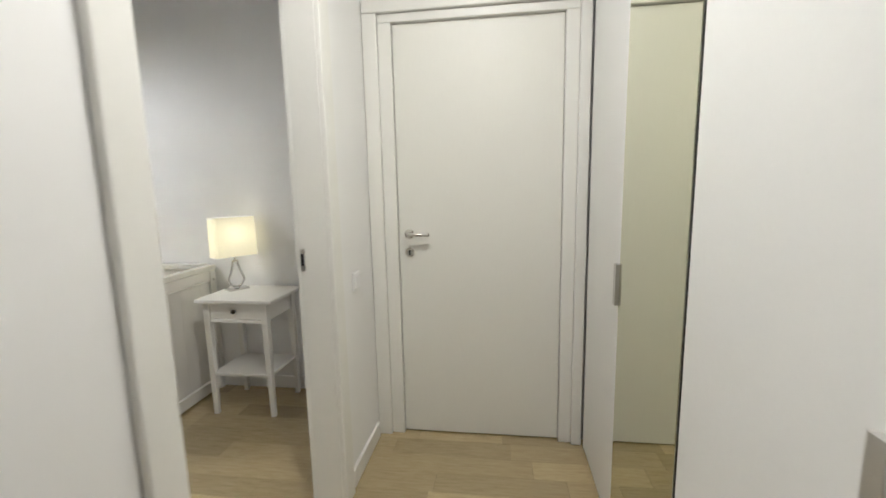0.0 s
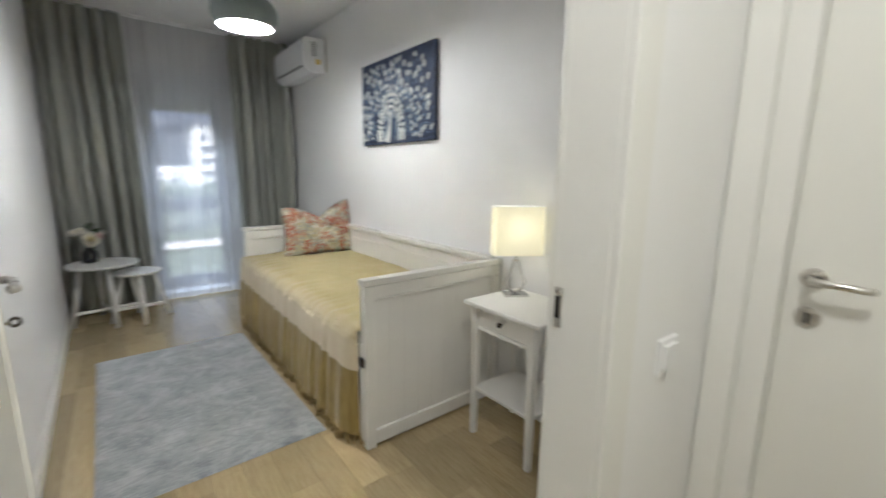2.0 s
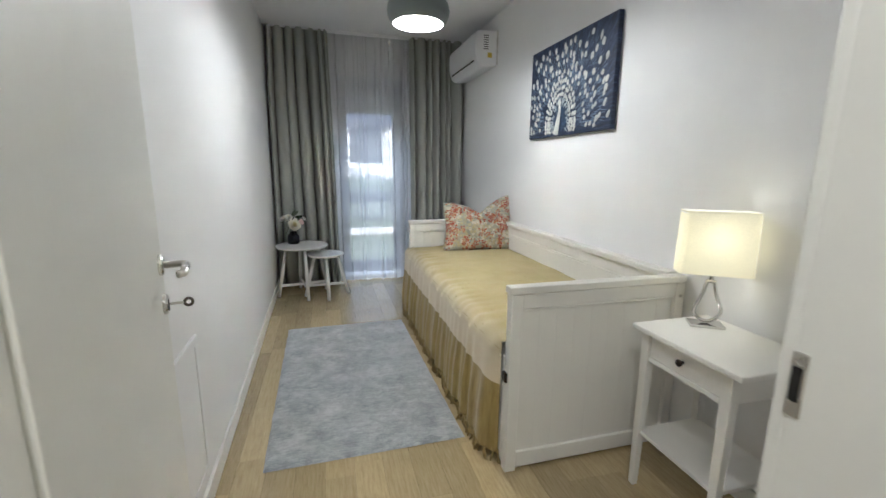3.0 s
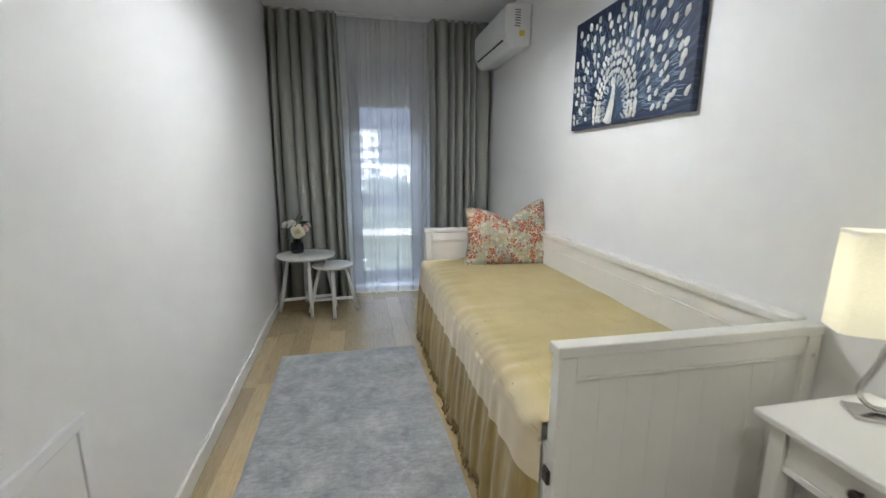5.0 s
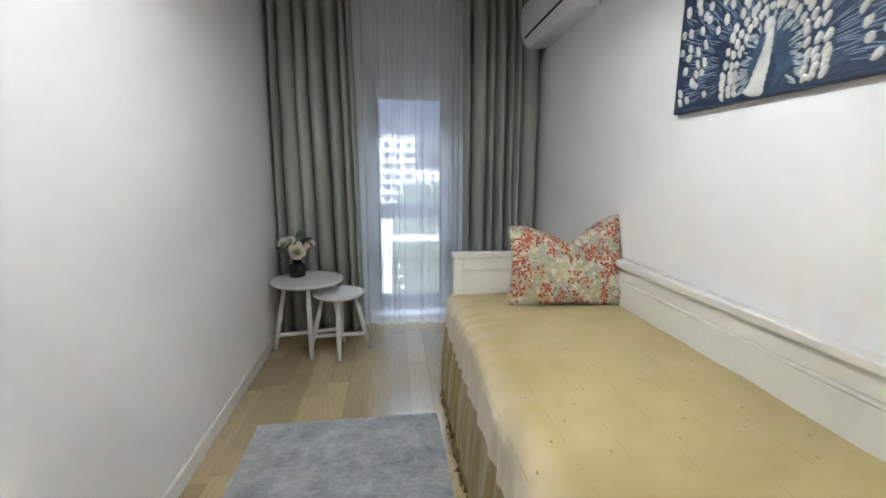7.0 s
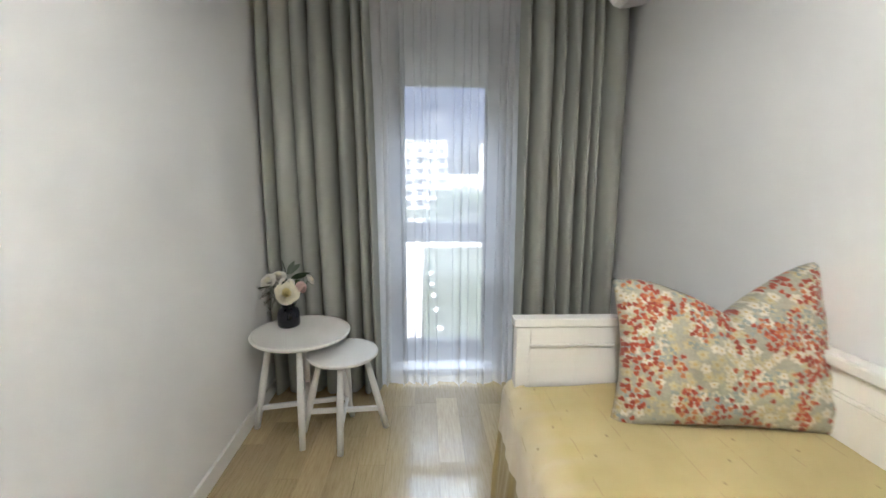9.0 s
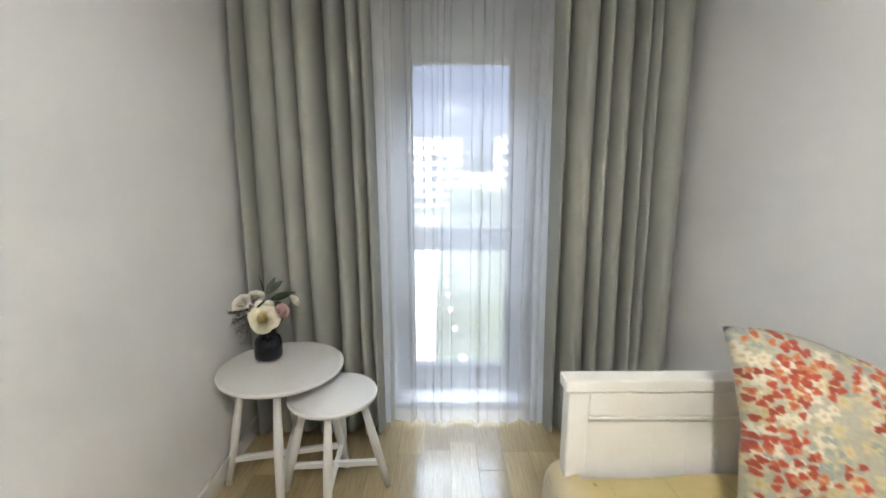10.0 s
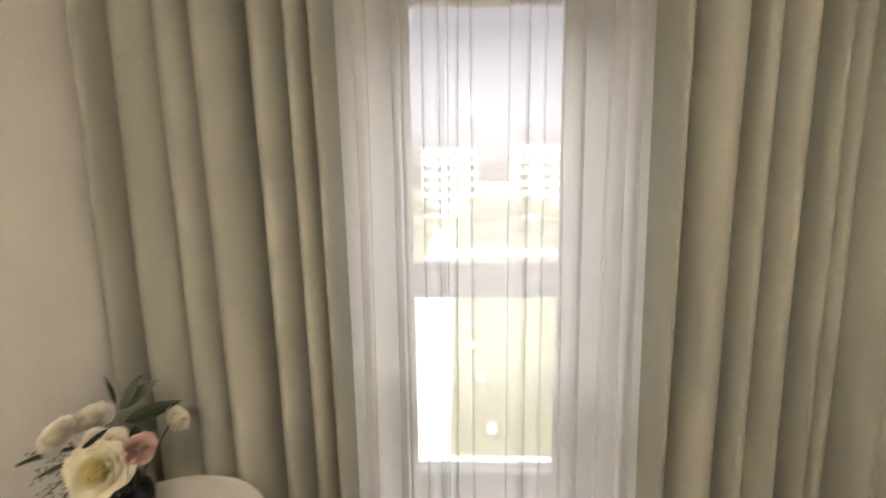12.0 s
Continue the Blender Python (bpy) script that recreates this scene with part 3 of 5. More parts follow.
# ---- doors ----
def lever_set(parent, side, y, x, flip, key=False):
    """Lever handle and keyhole on the face at local y; side: +1 or -1 outward, flip: which way the lever points along x."""
    for z, r in ((1.035, 0.023), (0.945, 0.023)):
        m = Matrix.Translation((x, y, z)) @ Matrix.Rotation(radians(-90 * side), 4, "X")
        ob = part("rosette", turned([(0, 0), (r, 0), (r, 0.006), (r - 0.003, 0.009), (0, 0.009)], 28, m=m), M_STEEL, parent, "brushed steel rosette", smooth=False)
    pts = [(x, y + side * 0.004, 1.035), (x, y + side * 0.045, 1.035), (x + flip * 0.006, y + side * 0.050, 1.035), (x + flip * 0.02, y + side * 0.053, 1.035), (x + flip * 0.092, y + side * 0.052, 1.033), (x + flip * 0.099, y + side * 0.043, 1.033)]
    part("door_handle", tube(pts, 0.0082, 12), M_STEEL, parent, "brushed steel lever handle", smooth=True)
    part("keyhole", box(x - 0.004, x + 0.004, y + side * 0.0075, y + side * 0.0105, 0.93, 0.955), M_BLACK, parent)
    if key:
        k = part("key", tube([(x, y + side * 0.009, 0.945), (x, y + side * 0.042, 0.945)], 0.003, 8), M_STEEL, parent, "steel key in the lock")
        ring = [(x, y + side * (0.048 + 0.008 * math.cos(a * math.pi / 8)), 0.945 + 0.0085 * math.sin(a * math.pi / 8)) for a in range(16)]
        part("key_head", tube(ring, 0.0034, 6, closed=True, up=(1, 0, 0)), M_KEY, k, "dark key head", smooth=True)


# bedroom door, swung open past a right angle into the room
d1 = tagged(new("door_1"), "white laminate bedroom door standing open", "door", kind="structure")
d1.matrix_basis = pose(PW - 0.006, DY0 + 0.004, 0, 0, 0, 180 + 12.5)
part("leaf", box(0.004, 0.748, 0.0, 0.040, 0.008, 2.005, 0.002), M_DOOR, d1)
lever_set(d1, -1, 0.0, 0.698, -1, key=True)
# entrance-wall door, closed
d2 = tagged(new("door_2"), "closed white laminate door in a stepped frame", "door", kind="structure")
d2.matrix_basis = pose(0, EY, 0)
part("leaf", box(-0.466, 0.300, 0.0, 0.045, 0.008, 1.990, 0.002), M_DOOR, d2)
lever_set(d2, -1, 0.0, -0.415, 1)

# ---- window ----
w1 = tagged(new("window_1"), "tall anthracite window with two panes and a shutter box", "window", kind="structure")
w1.matrix_basis = pose(-5.34, 0, 0)
GY0, GY1 = 1.130, 1.672
for name, bx in (("window_frame", (-0.035, 0.035, 1.045, GY0, 0.03, 2.19)), ("window_frame", (-0.035, 0.035, GY1, 1.825, 0.03, 2.19)),
                 ("window_frame", (-0.035, 0.035, GY0, GY1, 0.06, 0.146)), ("transom", (-0.035, 0.035, GY0, GY1, 0.842, 0.972))):
    part(name, box(*bx, bevel=0.006), M_FRAME, w1)
sb = part("shutter_box", box(-0.035, 0.040, GY0, GY1, 1.842, 2.188, 0.006), M_SHUT, w1, "grey roller shutter box")
for k in range(6):
    part("slat", box(0.040, 0.046, GY0 + 0.004, GY1 - 0.004, 1.86 + 0.052 * k, 1.905 + 0.052 * k, 0.002), M_SHUT, sb)
for z0, z1 in ((0.146, 0.842), (0.972, 1.842)):
    p = part("pane", box(-0.012, 0.0, GY0, GY1, z0, z1), M_GLASS, w1, "clear glass pane")
    p.visible_shadow = False
for z0, z1 in ((0.146, 0.842), (0.972, 1.842)):
    part("bead", box(0.0, 0.012, GY0, GY0 + 0.012, z0, z1), M_FRAME, w1)
    part("bead", box(0.0, 0.012, GY1 - 0.012, GY1, z0, z1), M_FRAME, w1)
part("window_sill", box(0.036, 0.245, 1.047, 1.823, 0.0, 0.032, 0.004), M_SILL, w1, "white stone sill")
part("window_sill", box(-0.20, -0.036, 1.047, 1.823, 0.0, 0.058, 0.004), M_SILL, w1, "white outer sill")


# ---- curtains ----
def curtain(name, y0, y1, folds, depth, x, top, bottom, seed, material, label, flare=(0.0, 0.0), nv=26, per=14, pinch=0.35, omega=0.15, spread=(0.7, 1.35), loose=False):
    rnd = random.Random(seed)
    n = folds * per + 1
    edges = [0.0]
    for k in range(folds):
        edges.append(edges[-1] + rnd.uniform(*spread))
    edges = [e / edges[-1] for e in edges]
    amp = [rnd.uniform(0.7, 1.2) for _ in range(folds)]
    skew = [rnd.uniform(0.8, 1.25) if loose else 1.0 for _ in range(folds)]
    grip = [rnd.uniform(0.55, 1.45) if loose else 1.0 for _ in range(folds)]
    lean = [rnd.uniform(-0.35, 0.35) for _ in range(folds + 1)]
    blunt = [rnd.uniform(0.55, 0.95) for _ in range(folds)]

    def place(i, j):
        k = min(folds - 1, i // per)
        q = ((i - k * per) / per) ** skew[k]
        f = j / (nv - 1)
        z = top + (bottom - top) * f
        s = edges[k] + (edges[k + 1] - edges[k]) * q
        wide = (edges[k + 1] - edges[k]) * (y1 - y0)
        w = (0.5 - 0.5 * math.cos(2 * math.pi * q)) ** blunt[k]
        grow = pinch + (1 - pinch) * min(1.0, f * 4) * (0.85 + 0.15 * f)
        sway = 0.010 * math.sin(3.0 * f + seed + 5 * s) * f
        y = y0 + (y1 - y0) * s + flare[0] * f * (1 - s) + flare[1] * f * s + sway - wide * (omega * grip[k] + 0.06 * lean[k]) * math.sin(2 * math.pi * q) * grow
        xx = x + depth * amp[k] * grow * (w - 0.5) + 0.004 * noise.noise((s * 9, f * 5, seed))
        return (xx, y, z + 0.004 * math.sin(9 * s + seed) * f)

    ob = part(name, sheet(n, nv, place), material, smooth=True)
    return ob


FOLDS = dict(per=26, omega=0.20, spread=(0.45, 1.6), loose=True)
tagged(curtain("sage_curtain", 0.385, 0.965, 7, 0.175, -4.930, 2.565, 0.012, 3, M_CURT, "", flare=(-0.01, 0.06), **FOLDS),
       "sage grey pleated blackout curtain hanging to the floor", "curtain", "pair of curtains")
tagged(curtain("sage_curtain", 1.790, 2.378, 7, 0.19, -4.918, 2.565, 0.012, 8, M_CURT, "", flare=(0.02, 0.0), **FOLDS),
       "sage grey pleated blackout curtain beside the air conditioner", "curtain", "pair of curtains")


def sheer_curtain(y0, y1, x, top, bottom, seed):
    """Voile: nearly flat lengths between narrow overlapping folds, opening into soft waves at the hem."""
    rnd = random.Random(seed)
    folds, y = [], y0 + 0.02
    while y < y1 - 0.03:
        folds.append((y, rnd.uniform(0.008, 0.019), rnd.uniform(0.5, 1.0), rnd.uniform(-0.010, 0.010)))
        y += rnd.choice((0.026, 0.035, 0.045, 0.060, 0.075)) * rnd.uniform(0.8, 1.2)
    spots = [(y0, 0.0, 0.0)]
    for c, w, deep, lean in folds:
        for k in range(9):
            q = k / 8
            spots.append((c + w * (0.5 - q + 1.6 * (q - 0.5) * abs(q - 0.5) * 2.6), deep * math.sin(math.pi * q) ** 2, lean))
    spots.append((y1, 0.0, 0.0))
    nv = 16

    def place(i, j):
        f = j / (nv - 1)
        yy, bulge, lean = spots[i]
        wave = math.sin(yy * 95 + 2.2 * math.sin(yy * 11)) * (0.005 + 0.020 * f * f)
        return (x + 0.034 * bulge * (0.6 + 0.4 * f) + 0.045 * f * f + wave, yy + lean * f + 0.006 * math.sin(yy * 31 + 2 * f), top + (bottom - top) * f)

    return part("sheer_curtain", sheet(len(spots), nv, place), M_SHEER, smooth=True)


tagged(sheer_curtain(0.94, 1.84, -4.985, 2.565, 0.016, 21), "white translucent sheer curtain in front of the window", "curtain")
for x in (-4.922, -4.985):
    tagged(part("curtain_track", box(x - 0.010, x + 0.010, YS + 0.01, YN - 0.01, 2.556, 2.570, 0.002), M_PLASTIC), "slim white curtain track on the ceiling", "curtain track", "curtain tracks")


# ---- wardrobe in the hall ----
wd = thing("built_in_wardrobe", pose(WARD, 0, 0), "white built-in wardrobe with flat doors and one mirror door", "wardrobe")
part("body", box(0.022, 0.588, -0.52, 1.925, 0.0, 2.50, 0.002), M_WARD, wd)
part("filler", box(0.0, 0.588, -0.52, 1.925, 2.502, 2.568, 0.002), M_WARD, wd)
for k, y0 in enumerate((-0.51, -0.025, 0.460, 0.945, 1.434)):
    glass = k == 3
    dr = part("mirror_door" if glass else "door", box(0.0, 0.019, y0 + 0.002, y0 + 0.4845, 0.02, 2.498, 0.0015), M_LINE if glass else M_WARD, wd, "mirror door with a black edge" if glass else "")
    if glass:
        part("mirror", box(-0.0035, 0.0, y0 + 0.006, y0 + 0.4845, 0.022, 2.496, 0.0008), M_MIRROR, dr, "slightly green mirror glass")
    else:
        part("handle", box(-0.014, -0.0002, y0 + 0.003, y0 + 0.028, 0.850, 0.990, 0.001), M_PULL, dr, "slim grey metal edge pull")
tagged(part("wardrobe_filler_strip", box(WARD + 0.004, WARD + 0.05, 1.927, 1.948, 0.0, 2.568, 0.001), M_WARD), "narrow white filler beside the wardrobe", "filler", kind="structure")

# hall ceiling lamp
hl = thing("ceiling_lamp", pose(-0.10, 0.78, CEIL), "round white flush ceiling lamp, lit", "lamp")
part("base", turned([(0, 0), (0.16, 0), (0.16, -0.03), (0.152, -0.034), (0, -0.034)], 40), M_PLASTIC, hl)
part("diffuser", turned([(0.148, -0.036), (0.14, -0.052), (0.10, -0.058), (0, -0.060)], 40), M_HALLDISC, hl, "glowing opal diffuser", smooth=True)

# light switch in the hall
ls = thing("light_switch", pose(PE, 1.722, 0.862), "white plastic rocker switch on the hall wall", "switch")
part("plate", box(0.0, 0.009, -0.041, 0.041, -0.041, 0.041, 0.003), M_PLASTIC, ls)
part("rocker", box(0.009, 0.015, -0.028, 0.028, -0.028, 0.028, 0.002), M_PLASTIC, ls)

# access panel low on the bedroom wall
ap = thing("access_panel", SOUTH @ pose(3.437, 0, 0.395), "white framed access panel low on the wall", "panel")
for nm, bx in (("frame", (-0.27, 0.27, 0, 0.011, 0.235, 0.268)), ("frame", (-0.27, 0.27, 0, 0.011, -0.268, -0.235)),
               ("frame", (-0.27, -0.237, 0, 0.011, -0.235, 0.235)), ("frame", (0.237, 0.27, 0, 0.011, -0.235, 0.235))):
    part(nm, box(*bx, bevel=0.003), M_PLASTIC, ap)
part("back", box(-0.237, 0.237, 0, 0.003, -0.235, 0.235), M_BLACK, ap)
part("flap", box(-0.2345, 0.2345, 0.003, 0.008, -0.2325, 0.2325, 0.001), M_PLASTIC, ap, "flat white flap")


# ---- daybed ----
FX, HX, BY0, BY1 = -1.765, -3.897, 1.578, 2.400   # outer foot face, outer head face, front, back
bed = thing("daybed", pose(0, 0, 0), "white painted wooden daybed with panelled ends and back", "bed")


def bed_board():
    """A tongue-and-groove board, rounded at its long edges, 0.075 wide, 1 high."""
    bm = box(-0.006, 0.006, -0.0375, 0.0375, 0, 1)
    bmesh.ops.bevel(bm, geom=[e for e in bm.edges if abs(e.verts[0].co.z - e.verts[1].co.z) > 0.5], offset=0.0005, segments=2, affect="EDGES")
    return bm


def end_board(name, xo, sign, label):
    """A panelled end: xo outer face, sign: towards the inside along x."""
    def bx(a, b_, *rest, bevel=0.004):
        return box(xo + sign * a, xo + sign * b_, *rest, bevel=bevel)
    e = part(name, bx(0.0, 0.045, BY0, BY0 + 0.048, 0.0, 0.774), M_BEDW, bed, label)
    part("post", bx(0.0, 0.045, BY1 - 0.05, BY1 - 0.002, 0.0, 0.774), M_BEDW, e)
    part("cap", bx(-0.004, 0.047, BY0 - 0.008, BY1, 0.776, 0.805, bevel=0.004), M_BEDW, e)
    part("top_rail", bx(0.004, 0.041, BY0 + 0.048, BY1 - 0.05, 0.714, 0.774), M_BEDW, e)
    part("moulding", bx(0.006, 0.039, BY0 + 0.048, BY1 - 0.05, 0.702, 0.714), M_BEDW, e)
    part("bottom_rail", bx(0.004, 0.041, BY0 + 0.048, BY1 - 0.05, 0.014, 0.085), M_BEDW, e)
    me = mesh_of("board", bed_board(), M_BEDW)
    w = (BY1 - 0.05 - BY0 - 0.048) / 9
    for k in range(9):
        o = new("board", me)
        o.parent = e
        o.matrix_basis = Matrix.Translation((xo + sign * 0.0225, BY0 + 0.048 + w * (k + 0.5), 0.084)) @ Matrix.Diagonal((1.0, w / 0.075 * 0.998, 0.618, 1))
    return e


end_board("footboard", FX, -1, "panelled footboard with a flat cap")
end_board("headboard", HX, 1, "panelled headboard with a flat cap")
bk = part("backboard", box(HX + 0.045, FX - 0.045, BY1 - 0.036, BY1 - 0.004, 0.10, 0.714, 0.003), M_BEDW, bed, "long panelled back")
part("cap", box(HX + 0.050, FX - 0.050, BY1 - 0.058, BY1, 0.780, 0.812, 0.006), M_BEDW, bk)
part("top_rail", box(HX + 0.045, FX - 0.045, BY1 - 0.042, BY1 - 0.006, 0.716, 0.778, 0.004), M_BEDW, bk)
part("moulding", box(HX + 0.045, FX - 0.045, BY1 - 0.046, BY1 - 0.036, 0.702, 0.716, 0.004), M_BEDW, bk)
me = mesh_of("board", bed_board(), M_BEDW)
for k in range(26):
    o = new("board", me)
    o.parent = bk
    wx = (FX - HX - 0.09) / 26
    o.matrix_basis = Matrix.Translation((HX + 0.045 + wx * (k + 0.5), BY1 - 0.038, 0.38)) @ Matrix.Rotation(radians(90), 4, "Z") @ Matrix.Diagonal((1.0, wx / 0.075 * 0.998, 0.321, 1))
part("slat_base", box(HX + 0.046, FX - 0.046, BY0 + 0.03, BY1 - 0.037, 0.30, 0.335, 0.003), M_BEDW, bed)
for k in range(2):
    x0 = HX + 0.05 + k * 1.02
    dw = part("drawer", box(x0, x0 + 1.004, BY0 + 0.012, BY0 + 0.45, 0.035, 0.295, 0.004), M_BEDW, bed, "white drawer under the daybed")
    part("drawer_front", box(x0 + 0.03, x0 + 0.98, BY0 + 0.004, BY0 + 0.012, 0.06, 0.27, 0.003), M_BEDW, dw)
part("side_post", box(FX - 0.072, FX - 0.0455, BY0 + 0.001, BY0 + 0.028, 0.022, 0.50, 0.003), M_BEDW, bed)
part("front_rail", box(HX + 0.046, FX - 0.0725, BY0 + 0.006, BY0 + 0.03, 0.298, 0.37, 0.004), M_BEDW, bed)
tagged(part("mattress", box(HX + 0.055, FX - 0.055, BY0 + 0.02, BY1 - 0.055, 0.336, 0.556, 0.03, seg=3), M_MATT), "white mattress hidden under the throw", "mattress")

part("screw_cap", turned([(0, 0), (0.007, 0), (0.007, 0.002), (0.004, 0.003), (0, 0.003)], 14, m=Matrix.Translation((FX, BY1 - 0.026, 0.715)) @ Matrix.Rotation(radians(90), 4, "Y")), M_STEEL, bed, "small steel screw cap")
# added dark block at an unidentified dark spot on the post
part("dark_block", box(FX - 0.046, FX - 0.012, BY0 - 0.011, BY0 + 0.002, 0.402, 0.445, 0.005), M_KNOB, bed, "small dark brown block on the footboard post")

# woven throw: lies over the mattress and falls to the floor in loose pleats
TOP, FRONT = 0.574, 1.548
XA, XB = FX - 0.066, HX - 0.02
NS, NX = 74, 260
S_TOP, S_R = 0.775, 0.06
S_ARC = S_R * math.pi / 2
S_ALL = S_TOP + S_ARC + (TOP - S_R - 0.045)


def throw_point(i, j):
    u = i / (NX - 1)
    x = XA + (XB - XA) * u
    s = S_ALL * j / (NS - 1)
    if s < S_TOP:
        y, z, drop = FRONT + S_R + (S_TOP - s), TOP, 0.0
    elif s < S_TOP + S_ARC:
        a = (s - S_TOP) / S_R
        y, z, drop = FRONT + S_R - S_R * math.sin(a), TOP - S_R + S_R * math.cos(a), 0.0
    else:
        d = s - S_TOP - S_ARC
        y, z, drop = FRONT, TOP - S_R - d, d
    inner = min(x, XA) if s > S_TOP else max(x, HX + 0.06)
    x = inner
    f = drop / 0.45
    pl = math.sin(2 * math.pi * (x / 0.155 + 0.55 * math.sin(x * 3.7) + 0.3 * math.sin(x * 9.1)))
    pl += 0.5 * math.sin(2 * math.pi * (x / 0.083 + 0.4 * math.sin(x * 5.3)))
    k = min(1.0, f * 1.5)
    y -= (0.008 + 0.010 * pl + 0.020 * f) * k
    if s > S_TOP:
        y += (BY0 - 0.006 - y) * math.exp(-((XA - x) / 0.035) ** 2)
    if s < S_TOP + S_ARC:
        n1 = noise.noise((x * 3.1, s * 4.0, 0.3))
        n2 = noise.noise((x * 9.0, s * 13.0, 7.7))
        z += 0.006 * n1 + 0.0025 * n2 + 0.016 * (1 - s / S_TOP)
        edge = max(0.0, (s - 0.55) / 0.35)
        z -= 0.012 * edge * edge * (1 + 0.6 * pl)
        z += 0.010 * math.exp(-((XA - x) / 0.05) ** 2) * -1
    return (x, y, z)


th = thing("bed_throw", pose(0, 0, 0), "cream woven throw with an ochre border over the daybed", "blanket")
part("cloth", sheet(NX, NS, throw_point, lambda i, j: (2.08 * i / (NX - 1), S_ALL * j / (NS - 1))), M_THROW, th, smooth=True)
rnd = random.Random(5)
fr = bmesh.new()
for k in range(190):
    u = (k + rnd.uniform(-0.3, 0.3)) / 190
    i = max(0, min(NX - 1, int(u * (NX - 1))))
    p = Vector(throw_point(i, NS - 1))
    p.z += 0.012
    q = p + Vector((rnd.uniform(-0.012, 0.012), rnd.uniform(-0.012, 0.004), -0.022))
    e = p + Vector((rnd.uniform(-0.02, 0.02), rnd.uniform(-0.018, 0.004), -p.z + 0.004 + rnd.uniform(0, 0.012)))
    tube([p, q, e], lambda f: 0.0026 + 0.002 * f, 5, bm=fr)
part("fringe", fr, M_TASSEL, th, "ochre tassel fringe", smooth=True)


# ---- pillow ----
def pillow_mesh(w, h, t, n=44):
    def side(sgn):
        def place(i, j):
            a, c = 2 * i / (n - 1) - 1, 2 * j / (n - 1) - 1
            full = max(0.0, (1 - a * a) * (1 - c * c)) ** 0.42
            ear = 1 + 0.06 * (abs(a) * abs(c)) ** 3 - 0.05 * (1 - abs(a * c))
            y, z = a * w / 2 * ear * (1 - 0.05 * c), c * h / 2 * ear
            dent = max(0.0, 1 - abs(a - 0.06) / 0.85) ** 1.5 * max(0.0, c) ** 1.5
            z -= 0.115 * dent
            full *= 1 - 0.30 * math.exp(-(a / 0.16) ** 2) * max(0.0, c)
            z += (0.022 if a > 0 else 0.030) * a * max(0.0, c)
            wr = 0.020 * noise.noise((a * 3, c * 3 + 4, sgn * 2)) + 0.016 * noise.noise((a * 8, c * 3.5, sgn * 5 + 9)) * min(1.0, abs(a) * 2)
            return (sgn * (t / 2 * full) + wr * full, y, z)
        return place
    bm = sheet(n, n, side(1))
    sheet(n, n, side(-1), bm=bm)
    bmesh.ops.remove_doubles(bm, verts=bm.verts[:], dist=0.0015)
    bmesh.ops.recalc_face_normals(bm, faces=bm.faces[:])
    return bm


pw = tagged(part("pillow", pillow_mesh(0.58, 0.44, 0.18), M_PILLOW, smooth=True), "grey-green pillow with red and cream blossom print, plumped", "pillow")
pw.matrix_basis = Matrix.Translation((-3.650, 2.128, 0.782)) @ Matrix.Rotation(radians(-11), 4, "Z") @ Matrix.Rotation(radians(-20), 4, "Y") @ Matrix.Rotation(radians(2.2), 4, "X")

# ---- bedside table ----
NX0, NX1, NY0, NY1 = -1.622, -1.178, 2.015, 2.372
ns = thing("bedside_table", pose(0, 0, 0), "white painted bedside table with one drawer and a shelf", "table")
part("tabletop", box(NX0, NX1, NY0, NY1, 0.660, 0.680, 0.005), M_BEDW, ns)
LA, LB, LC, LD = NX0 + 0.040, NX1 - 0.066, NY0 + 0.050, NY1 - 0.026
for x, sx in ((LA, -1), (LB, 1)):
    for y, sy in ((LC, -1), (LD, 1)):
        part("leg", tapered(x + sx * 0.004, y + sy * 0.002, 0.0, 0.660, 0.012, 0.012, 0.019, 0.019, -sx * 0.004, -sy * 0.002, bevel=0.002), M_BEDW, ns)
for x in (LA - 0.004, LB + 0.004):
    for y in (LC - 0.002, LD + 0.002):
        part("glide", turned([(0, 0), (0.010, 0), (0.010, 0.004), (0, 0.004)], 12, m=Matrix.Translation((x, y, -0.0005))), M_BLACK, ns, "dark felt glide")
part("apron", box(LA + 0.019, LB - 0.019, LD - 0.008, LD + 0.008, 0.552, 0.660, 0.002), M_BEDW, ns)
for x in (LA, LB):
    part("apron", box(x - 0.008, x + 0.008, LC + 0.019, LD - 0.019, 0.552, 0.660, 0.002), M_BEDW, ns)
part("rail", box(LA + 0.019, LB - 0.019, LC - 0.012, LC + 0.010, 0.544, 0.562, 0.002), M_BEDW, ns)
dr = part("drawer", box(LA + 0.021, LB - 0.021, LC - 0.010, LD - 0.02, 0.564, 0.655, 0.002), M_BEDW, ns)
part("knob", turned([(0, 0), (0.005, 0), (0.005, 0.010), (0.012, 0.015), (0.013, 0.021), (0.008, 0.026), (0, 0.027)], 20, m=Matrix.Translation(((LA + LB) / 2, LC - 0.010, 0.610)) @ Matrix.Rotation(radians(90), 4, "X")), M_KNOB, dr, "dark bronze knob", smooth=True)
part("shelf", box(LA - 0.006, LB + 0.006, LC - 0.006, LD + 0.006, 0.230, 0.246, 0.003), M_BEDW, ns)

